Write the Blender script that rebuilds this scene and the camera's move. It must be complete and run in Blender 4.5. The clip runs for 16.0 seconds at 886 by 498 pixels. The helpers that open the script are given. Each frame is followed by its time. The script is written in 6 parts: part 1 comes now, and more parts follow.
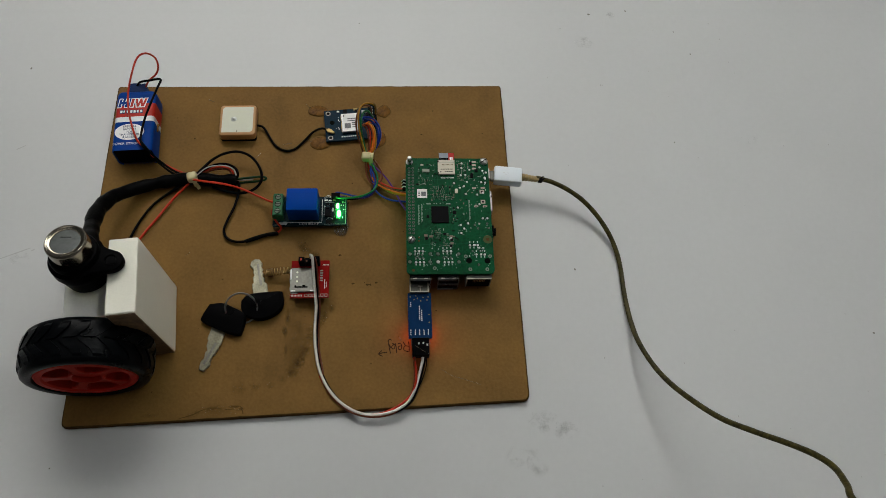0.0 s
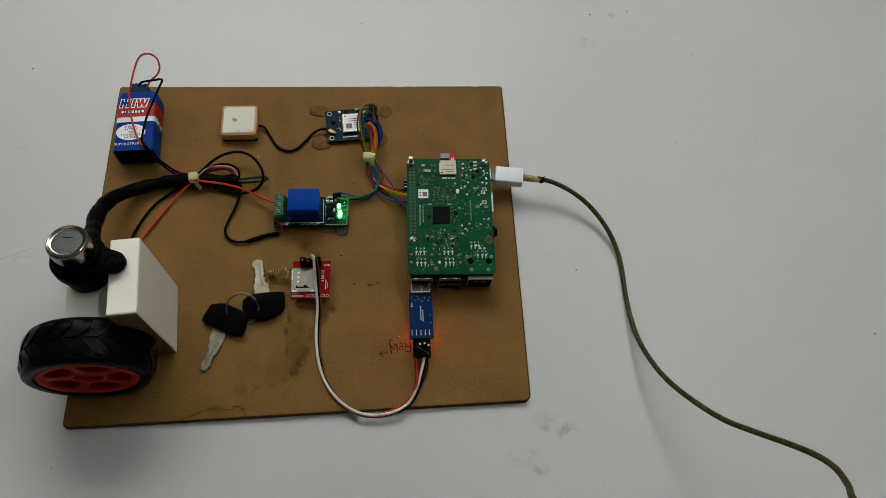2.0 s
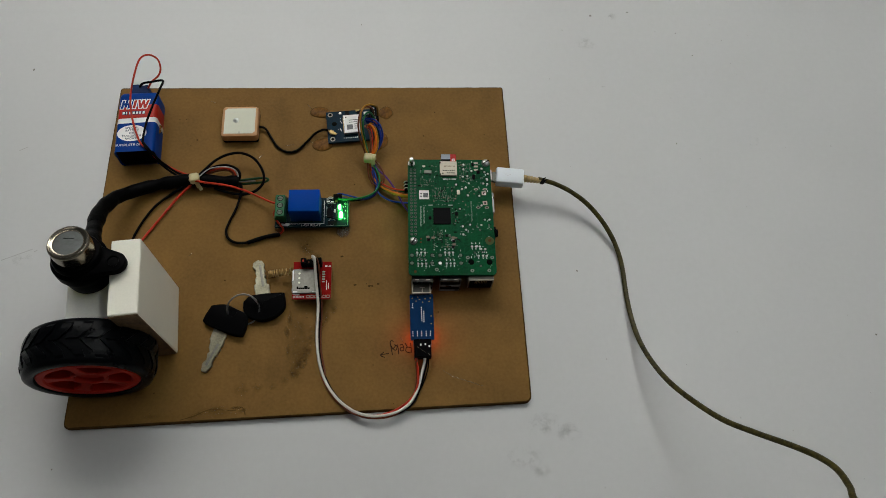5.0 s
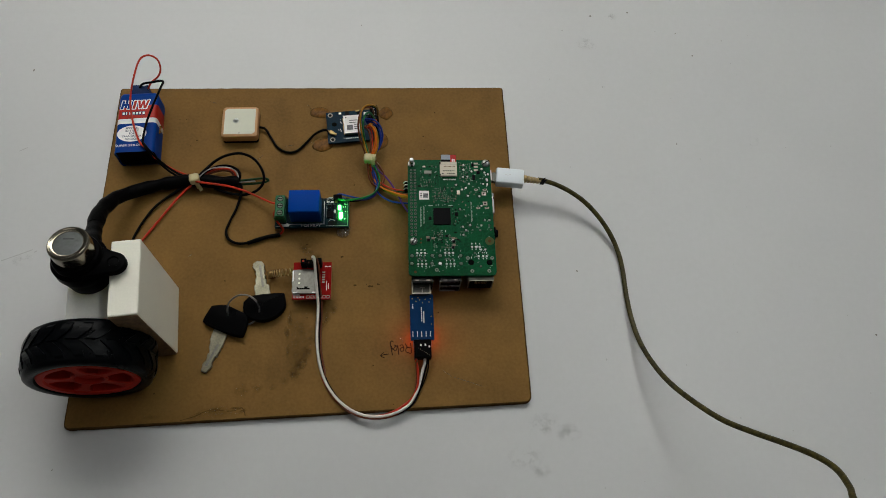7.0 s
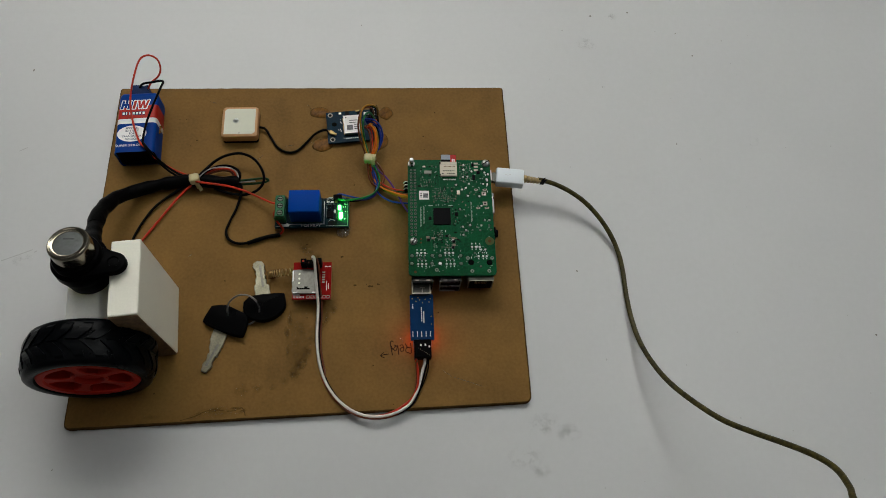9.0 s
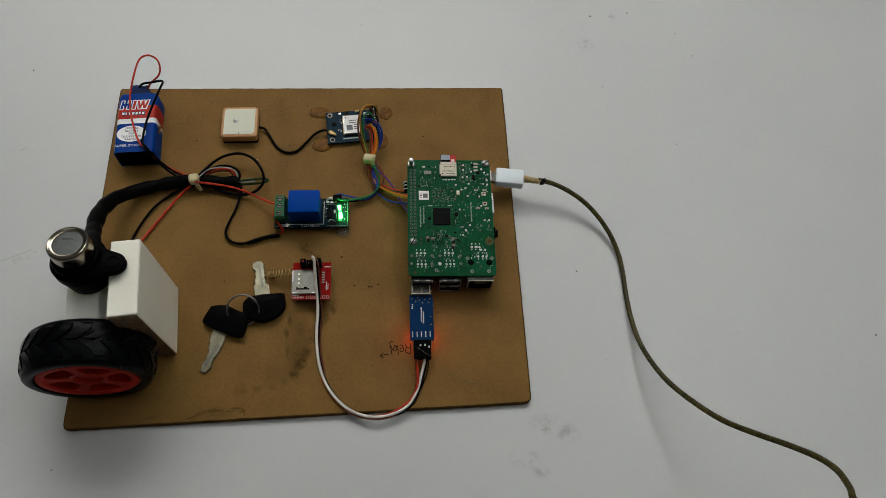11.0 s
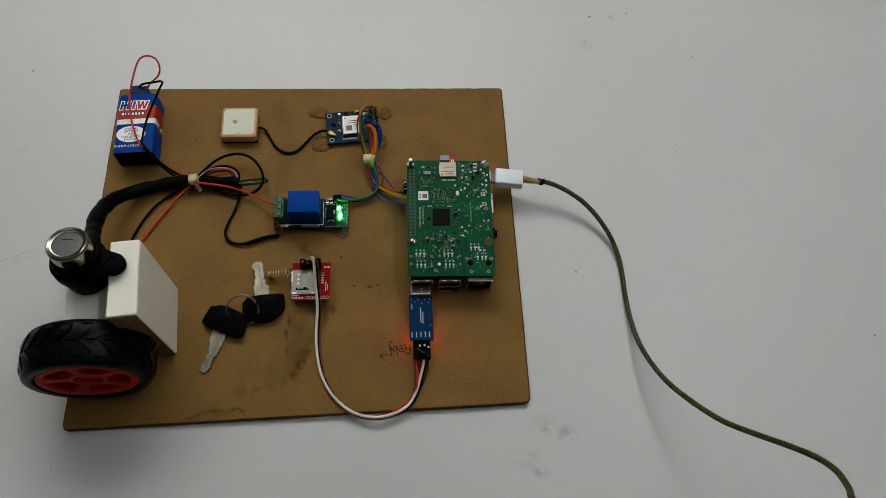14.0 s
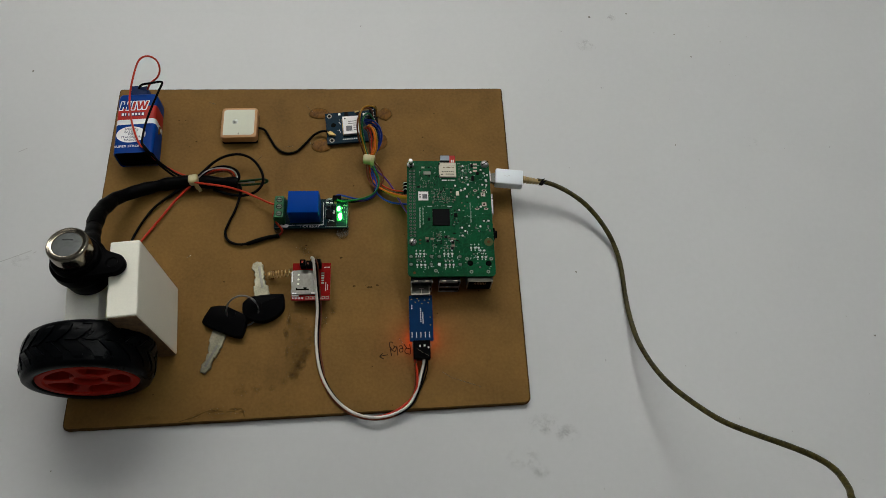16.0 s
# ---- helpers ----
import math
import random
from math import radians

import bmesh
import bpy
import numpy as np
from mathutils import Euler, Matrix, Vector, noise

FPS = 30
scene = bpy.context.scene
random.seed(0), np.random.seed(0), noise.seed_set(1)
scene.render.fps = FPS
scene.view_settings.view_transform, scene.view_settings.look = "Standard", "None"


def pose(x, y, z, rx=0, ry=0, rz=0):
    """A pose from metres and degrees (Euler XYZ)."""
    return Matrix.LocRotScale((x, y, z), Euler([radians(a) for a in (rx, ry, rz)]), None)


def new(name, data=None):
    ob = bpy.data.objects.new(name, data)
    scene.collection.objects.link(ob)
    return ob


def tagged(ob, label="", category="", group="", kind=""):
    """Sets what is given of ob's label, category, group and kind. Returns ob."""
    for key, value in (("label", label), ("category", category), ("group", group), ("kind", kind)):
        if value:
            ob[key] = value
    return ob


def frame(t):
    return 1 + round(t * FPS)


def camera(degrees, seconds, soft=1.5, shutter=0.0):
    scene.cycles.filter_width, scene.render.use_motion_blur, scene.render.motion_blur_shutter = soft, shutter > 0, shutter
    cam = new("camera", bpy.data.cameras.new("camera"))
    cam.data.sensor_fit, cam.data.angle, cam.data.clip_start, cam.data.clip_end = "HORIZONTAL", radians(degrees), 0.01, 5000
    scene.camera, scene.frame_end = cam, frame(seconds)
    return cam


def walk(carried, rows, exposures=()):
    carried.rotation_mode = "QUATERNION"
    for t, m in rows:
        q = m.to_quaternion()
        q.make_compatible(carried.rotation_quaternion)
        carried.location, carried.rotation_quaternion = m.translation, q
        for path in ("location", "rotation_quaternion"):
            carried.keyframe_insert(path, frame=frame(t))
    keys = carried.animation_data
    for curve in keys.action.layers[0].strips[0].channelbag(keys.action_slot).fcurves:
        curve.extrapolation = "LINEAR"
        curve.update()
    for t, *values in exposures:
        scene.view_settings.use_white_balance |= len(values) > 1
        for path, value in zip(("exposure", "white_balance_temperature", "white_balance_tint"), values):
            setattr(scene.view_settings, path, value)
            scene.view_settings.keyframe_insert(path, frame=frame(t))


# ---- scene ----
# ---------------------------------------------------------------- camera
cam = camera(64.38, 16.0, soft=0.6)
PATH = [
    (0.0, -0.00689, -0.16776, 0.42912, 24.3474, -3.4364, -1.7633),
    (0.5, -0.00705, -0.16776, 0.42912, 24.3476, -3.4257, -1.7564),
    (1.0, -0.00720, -0.16775, 0.42897, 24.3544, -3.4092, -1.7459),
    (1.5, -0.00720, -0.16761, 0.42912, 24.3370, -3.3958, -1.7261),
    (2.0, -0.00731, -0.16735, 0.42935, 24.3141, -3.4039, -1.7132),
    (2.5, -0.00756, -0.16723, 0.42947, 24.3187, -3.4122, -1.7269),
    (3.0, -0.00759, -0.16738, 0.42940, 24.3543, -3.3880, -1.7281),
    (3.5, -0.00746, -0.16762, 0.42924, 24.3975, -3.3612, -1.7107),
    (4.0, -0.00745, -0.16783, 0.42914, 24.4390, -3.3629, -1.6941),
    (6.5, -0.00739, -0.16745, 0.42931, 24.4377, -3.3473, -1.7101),
    (7.0, -0.00739, -0.16745, 0.42931, 24.4377, -3.3473, -1.7101),
    (7.5, -0.00739, -0.16745, 0.42931, 24.4377, -3.3473, -1.7101),
    (8.0, -0.00739, -0.16745, 0.42931, 24.4377, -3.3473, -1.7101),
    (8.5, -0.00739, -0.16745, 0.42931, 24.4377, -3.3473, -1.7101),
    (9.0, -0.00739, -0.16745, 0.42931, 24.4377, -3.3473, -1.7101),
    (11.5, -0.00734, -0.16751, 0.42902, 24.4768, -3.3745, -1.7097),
    (12.0, -0.00717, -0.16717, 0.42934, 24.4409, -3.3683, -1.7081),
    (12.5, -0.00706, -0.16707, 0.42946, 24.4418, -3.3595, -1.7197),
    (13.0, -0.00707, -0.16717, 0.42947, 24.4594, -3.3633, -1.7253),
    (13.5, -0.00721, -0.16732, 0.42949, 24.4685, -3.3872, -1.7259),
    (14.0, -0.00728, -0.16737, 0.42949, 24.4644, -3.4024, -1.7221),
    (14.5, -0.00729, -0.16740, 0.42951, 24.4792, -3.4002, -1.7319),
    (15.0, -0.00729, -0.16742, 0.42952, 24.4912, -3.3970, -1.7398),
    (15.5, -0.00729, -0.16742, 0.42952, 24.4928, -3.3966, -1.7409),
    (16.0, -0.00729, -0.16742, 0.42952, 24.4929, -3.3965, -1.7409),
]
walk(cam, [(t, pose(*p)) for t, *p in PATH], exposures=[(0.0, 0.0), (16.0, 0.0)])

# ---------------------------------------------------------------- world and room light
world = bpy.data.worlds.new("world")
scene.world = world
world.use_nodes = True
world.node_tree.nodes["Background"].inputs[0].default_value = (0.9, 0.95, 1.0, 1)
world.node_tree.nodes["Background"].inputs[1].default_value = 0.05

MAIN_POWER, WALL_FILL_POWER, CEILING_FILL_POWER = 30.0, 7.2, 0.8

# ---------------------------------------------------------------- materials
MM = 0.001


def mat(name, col, rough=0.5, metal=0.0, var=0.12, scale=60.0, grain=900.0, bump=0.0, coat=0.0, trans=0.0,
        emit=0.0, spec=0.5, per_object=0.0, sss=0.0, tint=None):
    m = bpy.data.materials.new(name)
    m.use_nodes = True
    nt = m.node_tree
    n, link = nt.nodes, nt.links.new
    b = n["Principled BSDF"]
    co = n.new("ShaderNodeTexCoord")
    big, small = n.new("ShaderNodeTexNoise"), n.new("ShaderNodeTexNoise")
    big.inputs["Scale"].default_value, small.inputs["Scale"].default_value = scale, grain
    big.inputs["Detail"].default_value, small.inputs["Detail"].default_value = 5, 3
    for q in (big, small):
        link(co.outputs["Object"], q.inputs["Vector"])
    mix = n.new("ShaderNodeMath")
    mix.operation = "MULTIPLY_ADD"
    mix.inputs[1].default_value = 0.4
    link(small.outputs[0], mix.inputs[0])
    sc = n.new("ShaderNodeMath")
    sc.operation = "MULTIPLY"
    sc.inputs[1].default_value = 0.6
    link(big.outputs[0], sc.inputs[0])
    link(sc.outputs[0], mix.inputs[2])
    src = mix.outputs[0]
    if per_object:
        info = n.new("ShaderNodeObjectInfo")
        add = n.new("ShaderNodeMath")
        add.operation = "MULTIPLY_ADD"
        add.inputs[1].default_value = per_object
        link(info.outputs["Random"], add.inputs[0])
        link(src, add.inputs[2])
        src = add.outputs[0]
    ramp = n.new("ShaderNodeValToRGB")
    e = ramp.color_ramp.elements
    lo = tint if tint else tuple(c * (1 - var) for c in col)
    hi = tuple(min(1.0, c * (1 + var)) for c in col)
    e[0].position, e[1].position = 0.3, 0.7
    e[0].color, e[1].color = (*lo, 1), (*hi, 1)
    link(src, ramp.inputs[0])
    link(ramp.outputs[0], b.inputs["Base Color"])
    b.inputs["Metallic"].default_value = metal
    b.inputs["Specular IOR Level"].default_value = spec
    b.inputs["Coat Weight"].default_value = coat
    b.inputs["Transmission Weight"].default_value = trans
    b.inputs["Subsurface Weight"].default_value = sss
    b.inputs["Subsurface Scale"].default_value = 4.0 if sss > 0.5 else 0.5
    b.inputs["Subsurface Radius"].default_value = (0.003, 0.003, 0.0025)
    rr = n.new("ShaderNodeMapRange")
    rr.inputs["To Min"].default_value = max(0.02, rough - 0.12)
    rr.inputs["To Max"].default_value = min(1.0, rough + 0.12)
    link(big.outputs[0], rr.inputs["Value"])
    link(rr.outputs[0], b.inputs["Roughness"])
    if bump:
        bp = n.new("ShaderNodeBump")
        bp.inputs["Strength"].default_value = bump
        bp.inputs["Distance"].default_value = 0.0005
        link(small.outputs[0], bp.inputs["Height"])
        link(bp.outputs[0], b.inputs["Normal"])
    if emit:
        b.inputs["Emission Color"].default_value = (*col, 1)
        b.inputs["Emission Strength"].default_value = emit
    return m


def hardboard(name, col, dark):
    """Brown fibreboard: fine fibres, broad blotches and darker stains."""
    m = mat(name, col, rough=0.7, var=0.22, scale=38, grain=520, bump=0.3, spec=0.12)
    nt = m.node_tree
    n, link = nt.nodes, nt.links.new
    b = n["Principled BSDF"]
    base = b.inputs["Base Color"].links[0].from_socket
    co = n.new("ShaderNodeTexCoord")
    mp = n.new("ShaderNodeMapping")
    mp.inputs["Scale"].default_value = (14, 5, 14)
    mp.inputs["Location"].default_value = (3.1, 1.7, 0)
    st = n.new("ShaderNodeTexNoise")
    st.inputs["Scale"].default_value = 2.0
    st.inputs["Detail"].default_value = 8
    st.inputs["Roughness"].default_value = 0.62
    link(co.outputs["Object"], mp.inputs[0])
    link(mp.outputs[0], st.inputs["Vector"])
    cr = n.new("ShaderNodeValToRGB")
    cr.color_ramp.elements[0].position, cr.color_ramp.elements[1].position = 0.58, 0.78
    cr.color_ramp.elements[0].color, cr.color_ramp.elements[1].color = (0, 0, 0, 1), (0.4, 0.4, 0.4, 1)
    link(st.outputs[0], cr.inputs[0])
    mx = n.new("ShaderNodeMix")
    mx.data_type = "RGBA"
    link(cr.outputs[0], mx.inputs["Factor"])
    link(base, mx.inputs["A"])
    mx.inputs["B"].default_value = (*dark, 1)
    link(mx.outputs["Result"], b.inputs["Base Color"])
    return m


M_TABLE = mat("white_laminate", (0.565, 0.57, 0.568), rough=0.42, var=0.03, scale=9, grain=260, bump=0.04, spec=0.4)
M_SPECK = mat("grime", (0.18, 0.17, 0.15), rough=0.9)
M_SCUFF = mat("grey_scuff", (0.44, 0.44, 0.43), rough=0.7)
M_CODE = mat("mottled_print", (0.13, 0.13, 0.14), rough=0.7, var=0.8, scale=1400, grain=2600)
M_SMUDGE = mat("faint_grime", (0.62, 0.625, 0.63), rough=0.6)
M_BOARD = hardboard("hardboard", (0.192, 0.1045, 0.0285), (0.075, 0.04, 0.013))
M_EDGE = mat("hardboard_edge", (0.078, 0.041, 0.012), rough=0.85, var=0.35, grain=600, bump=0.4, spec=0.06)
M_STAIN = mat("brown_stain", (0.0663, 0.03432, 0.01014), rough=0.8, var=0.3, spec=0.08)
M_PEEL = mat("peeled_rim_brown", (0.10, 0.054, 0.016), rough=0.8, var=0.3, spec=0.08)
M_INK = mat("dark_ink", (0.022, 0.013, 0.009), rough=0.8, spec=0.05)
M_GLUE = mat("amber_glue", (0.135, 0.059, 0.010), rough=0.35, var=0.45, scale=250, spec=0.06)
M_CLEARGLUE = mat("clear_glue", (0.72, 0.66, 0.50), rough=0.16, trans=0.85, spec=0.4)
M_BLACK = mat("black_plastic", (0.0024, 0.0024, 0.0027), rough=0.42, var=0.25, bump=0.06, spec=0.012)
M_SLEEVE = mat("black_sleeve", (0.0024, 0.0024, 0.0024), rough=0.4, var=0.3, scale=120, bump=0.35, spec=0.02)
M_RUBBER = mat("tyre_rubber", (0.0016, 0.002, 0.0026), rough=0.3, var=0.4, scale=70, bump=0.15, spec=0.065)
M_RED_RIM = mat("red_plastic", (0.43, 0.022, 0.012), rough=0.55, var=0.12, bump=0.05, spec=0.1)
M_WHITE = mat("white_plastic", (0.88, 0.86, 0.74), rough=0.5, var=0.05, scale=30, bump=0.08)
M_MILKY = mat("milky_plastic", (0.90, 0.91, 0.80), rough=0.35, var=0.06, sss=0.6)
M_RAW = mat("sawn_brown_core", (0.17, 0.105, 0.05), rough=0.95, var=0.4, scale=200, bump=0.5)
M_CHROME = mat("nickel_metal", (0.31, 0.28, 0.225), rough=0.2, metal=1.0, var=0.08)
M_CAPFACE = mat("worn_cap_face", (0.060, 0.066, 0.064), rough=0.45, metal=0.6, var=0.35, scale=180, bump=0.1)
M_STEEL = mat("steel", (0.2924, 0.2924, 0.2838), rough=0.3, metal=1.0, var=0.12, scale=150)
M_DARKSTEEL = mat("dark_plated_steel", (0.065, 0.065, 0.056), rough=0.35, metal=0.9, var=0.25, scale=160)
M_KEYSTEEL = mat("worn_key_steel", (0.27, 0.255, 0.185), rough=0.36, metal=1.0, var=0.4, scale=150, bump=0.2)
M_TIN = mat("solder", (0.56, 0.58, 0.54), rough=0.42, metal=1.0, var=0.25, scale=900)
M_PADGREY = mat("grey_pad", (0.16, 0.19, 0.15), rough=0.5, metal=0.5)
M_DULLTIN = mat("dull_solder", (0.085, 0.125, 0.09), rough=0.5, metal=0.5)
M_SLOT = mat("dull_tinplate", (0.344, 0.3182, 0.258), rough=0.5, metal=0.6)
M_HOLDER = mat("scuffed_tinplate", (0.20, 0.195, 0.17), rough=0.42, metal=0.8, var=0.3, scale=180, bump=0.1)
M_BRASS = mat("brass", (0.5332, 0.3784, 0.1634), rough=0.32, metal=1.0, var=0.2)
M_GOLD = mat("gold_pad", (0.34, 0.25, 0.09), rough=0.5, metal=0.7)
M_PCB_GREEN = mat("green_solder_mask", (0.0022, 0.062, 0.021), rough=0.4, var=0.5, scale=75, grain=700, spec=0.05)
M_TRACE_GREEN = mat("green_trace", (0.00546, 0.08424, 0.03432), rough=0.4, spec=0.05)
M_PCB_BLUE = mat("blue_solder_mask", (0.0010, 0.0155, 0.030), rough=0.4, var=0.35, scale=160, spec=0.05)
M_PCB_DONGLE = mat("mid_blue_mask", (0.0012, 0.024, 0.082), rough=0.4, var=0.15, scale=160, spec=0.05)
M_PCB_RELAY = mat("teal_blue_mask", (0.0012, 0.014, 0.019), rough=0.4, var=0.25, scale=160, spec=0.05)
M_PCB_RED = mat("red_solder_mask", (0.235, 0.006, 0.005), rough=0.45, var=0.18, scale=160, spec=0.03)
M_RELAY = mat("blue_relay_plastic", (0.0004, 0.046, 0.29), rough=0.5, var=0.06, bump=0.03, spec=0.04)
M_TERMINAL = mat("green_terminal_plastic", (0.01092, 0.1053, 0.039), rough=0.45, var=0.1, spec=0.2)
M_TINYCAP = mat("dull_capacitor", (0.16, 0.12, 0.08), rough=0.6)
M_RINGGOLD = mat("dull_gold_ring", (0.050, 0.065, 0.012), rough=0.5, spec=0.2)
M_SILK = mat("white_silkscreen", (0.70, 0.72, 0.70), rough=0.6)
M_SILKDIM = mat("thin_silkscreen", (0.2322, 0.3268, 0.2666), rough=0.6)
M_CHIP = mat("black_chip", (0.004, 0.0045, 0.005), rough=0.5, var=0.12, bump=0.05, spec=0.03)
# Dark discs laid under the pads; the pads' shade is put into this colour.
M_PADSHADE = mat("painted_pad_shade", (0.002, 0.018, 0.008), rough=0.6, spec=0.05)
# Holes and slots aren't cut: near-black patches carry the shade inside them.
M_HOLE = mat("dark_hole", (0.003, 0.004, 0.0035), rough=0.9, spec=0.02)
M_CERAMIC = mat("tan_ceramic", (0.48, 0.25, 0.10), rough=0.55, var=0.08, scale=80, bump=0.05)
M_SILVERPAINT = mat("silver_patch", (0.57, 0.58, 0.45), rough=0.45, metal=0.0, var=0.04)
M_PAPER = mat("label_paper", (0.74, 0.74, 0.72), rough=0.6, var=0.03)
M_BAT_BLUE = mat("battery_blue", (0.0006, 0.037, 0.225), rough=0.42, var=0.1, spec=0.06)
M_BAT_RED = mat("battery_red", (0.429, 0.0195, 0.0117), rough=0.42, var=0.08, spec=0.15)
M_BAT_WHITE = mat("battery_white", (0.72, 0.73, 0.74), rough=0.38, var=0.03, coat=0.2)
M_NAVY = mat("navy_clip_plastic", (0.00312, 0.01716, 0.0741), rough=0.5, var=0.2, spec=0.15)
M_TIE = mat("yellowed_tie", (0.53, 0.465, 0.25), rough=0.4, var=0.06, sss=0.2)
M_CABLE = mat("grubby_cable", (0.050, 0.040, 0.0085), rough=0.4, var=0.85, scale=240, grain=700, bump=0.5, spec=0.2)
M_COLLAR = mat("yellowed_collar", (0.3784, 0.2752, 0.1118), rough=0.5, var=0.25, scale=200)
M_PLUG = mat("white_plug", (0.74, 0.80, 0.84), rough=0.35, var=0.02)
M_WALL = mat("wall_paint", (0.22, 0.22, 0.22), rough=0.85, var=0.04, scale=4)
M_FLOOR = mat("pale_floor", (0.45, 0.43, 0.40), rough=0.5, var=0.08, scale=6)
M_WOOD = mat("table_leg_wood", (0.25, 0.16, 0.09), rough=0.5, var=0.25, scale=30)
M_MAIN = mat("main_diffuser", (0.975, 1.0, 0.985), emit=MAIN_POWER, var=0.0)
M_WALL_FILL = mat("wall_fill_glow", (1.0, 0.99, 0.95), emit=WALL_FILL_POWER, var=0.0)
M_CEILING_FILL = mat("ceiling_fill_glow", (1.0, 0.99, 0.95), emit=CEILING_FILL_POWER, var=0.0)
M_GREEN_LED = mat("green_led_glow", (0.07, 1.0, 0.12), emit=270.0, var=0.0)
M_RED_LED = mat("red_led_glow", (1.0, 0.06, 0.02), emit=20.0, var=0.0)
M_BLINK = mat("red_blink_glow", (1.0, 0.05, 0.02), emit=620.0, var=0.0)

WIRE = {
    "black": mat("black_wire", (0.0025, 0.0025, 0.0028), rough=0.45, var=0.2, spec=0.025),
    "red": mat("red_wire", (0.48, 0.035, 0.014), rough=0.42, spec=0.18),
    "white": mat("white_wire", (0.70, 0.68, 0.62), rough=0.4),
    "brown": mat("brown_wire", (0.13, 0.036, 0.014), rough=0.42, spec=0.18),
    "orange": mat("orange_wire", (0.60, 0.13, 0.012), rough=0.42, spec=0.18),
    "yellow": mat("yellow_wire", (0.33, 0.15, 0.009), rough=0.42, spec=0.18),
    "green": mat("green_wire", (0.006, 0.125, 0.036), rough=0.42, spec=0.18),
    "darkgreen": mat("dark_green_wire", (0.004, 0.035, 0.010), rough=0.42, spec=0.18),
    "blue": mat("blue_wire", (0.008, 0.03, 0.23), rough=0.42, spec=0.18),
    "purple": mat("purple_wire", (0.075, 0.018, 0.15), rough=0.42, spec=0.18),
    "grey": mat("grey_wire", (0.38, 0.38, 0.38), rough=0.4),
}



def fading_stain(name, col, strength, scale, low=0.5):
    """A stain that fades out towards its rim in ragged blotches."""
    m = mat(name, col, rough=0.8, var=0.3, spec=0.1)
    nt = m.node_tree
    n, link = nt.nodes, nt.links.new
    co, mp, gr, ns = n.new("ShaderNodeTexCoord"), n.new("ShaderNodeMapping"), n.new("ShaderNodeTexGradient"), n.new("ShaderNodeTexNoise")
    gr.gradient_type = "SPHERICAL"
    mp.inputs["Location"].default_value, mp.inputs["Scale"].default_value = (-1, -1, 0), (2, 2, 0)
    link(co.outputs["Generated"], mp.inputs[0])
    link(mp.outputs[0], gr.inputs[0])
    ns.inputs["Scale"].default_value, ns.inputs["Detail"].default_value, ns.inputs["Roughness"].default_value = scale, 8, 0.7
    link(co.outputs["Object"], ns.inputs["Vector"])
    ra = n.new("ShaderNodeValToRGB")
    ra.color_ramp.elements[0].position, ra.color_ramp.elements[1].position = low, low + 0.22
    link(ns.outputs[0], ra.inputs[0])
    mu, mv = n.new("ShaderNodeMath"), n.new("ShaderNodeMath")
    mu.operation = mv.operation = "MULTIPLY"
    link(ra.outputs[0], mu.inputs[0])
    link(gr.outputs["Fac"], mu.inputs[1])
    link(mu.outputs[0], mv.inputs[0])
    mv.inputs[1].default_value, mv.use_clamp = strength, True
    link(mv.outputs[0], n["Principled BSDF"].inputs["Alpha"])
    return m


M_FADE = fading_stain("fading_stain", (0.078, 0.04056, 0.01092), 0.32, 40, 0.34)
M_BLOT = fading_stain("dark_blot", (0.062, 0.033, 0.010), 0.5, 170, 0.36)
M_FADEGREY = fading_stain("fading_smudge", (0.33, 0.34, 0.35), 0.45, 120, 0.46)

# ---------------------------------------------------------------- mesh helpers (millimetres)


def part(name, bm, material, parent=None, label="", smooth=None):
    me = bpy.data.meshes.new(name)
    bm.normal_update()
    bm.to_mesh(me)
    bm.free()
    me.materials.append(material)
    if smooth is not None:
        for p in me.polygons:
            p.use_smooth = True
        me.set_sharp_from_angle(angle=radians(smooth))
    ob = new(name, me)
    if parent:
        ob.parent = parent
    if label:
        tagged(ob, label)
    return ob


def thing(name, label, category, x=0, y=0, z=0, rz=0, group="", kind=""):
    ob = new(name)
    ob.empty_display_size = 0.01
    ob.matrix_world = pose(x * MM, y * MM, z * MM, 0, 0, rz)
    return tagged(ob, label, category, group, kind)


def box(bm, x0, x1, y0, y1, z0, z1, bevel=0.0, seg=2):
    m = Matrix.Translation(((x0 + x1) / 2 * MM, (y0 + y1) / 2 * MM, (z0 + z1) / 2 * MM)) @ Matrix.Diagonal(
        ((x1 - x0) * MM, (y1 - y0) * MM, (z1 - z0) * MM, 1))
    r = bmesh.ops.create_cube(bm, size=1, matrix=m)
    if bevel:
        es = list({e for v in r["verts"] for e in v.link_edges})
        bmesh.ops.bevel(bm, geom=es, offset=bevel * MM, segments=seg, profile=0.5, affect="EDGES")
    return bm


def B(*a, **k):
    return box(bmesh.new(), *a, **k)


def cyl(bm, x, y, z, r, h, axis="z", n=24, r2=None, cap=True):
    """A cylinder or cone that starts at (x, y, z) and runs h along the axis."""
    turn = {"z": Matrix(), "x": Matrix.Rotation(radians(90), 4, "Y"), "y": Matrix.Rotation(radians(-90), 4, "X")}[axis]
    m = Matrix.Translation((x * MM, y * MM, z * MM)) @ turn @ Matrix.Translation((0, 0, h / 2 * MM))
    bmesh.ops.create_cone(bm, cap_ends=cap, segments=n, radius1=r * MM, radius2=(r if r2 is None else r2) * MM,
                          depth=h * MM, matrix=m)
    return bm


def C(*a, **k):
    return cyl(bmesh.new(), *a, **k)


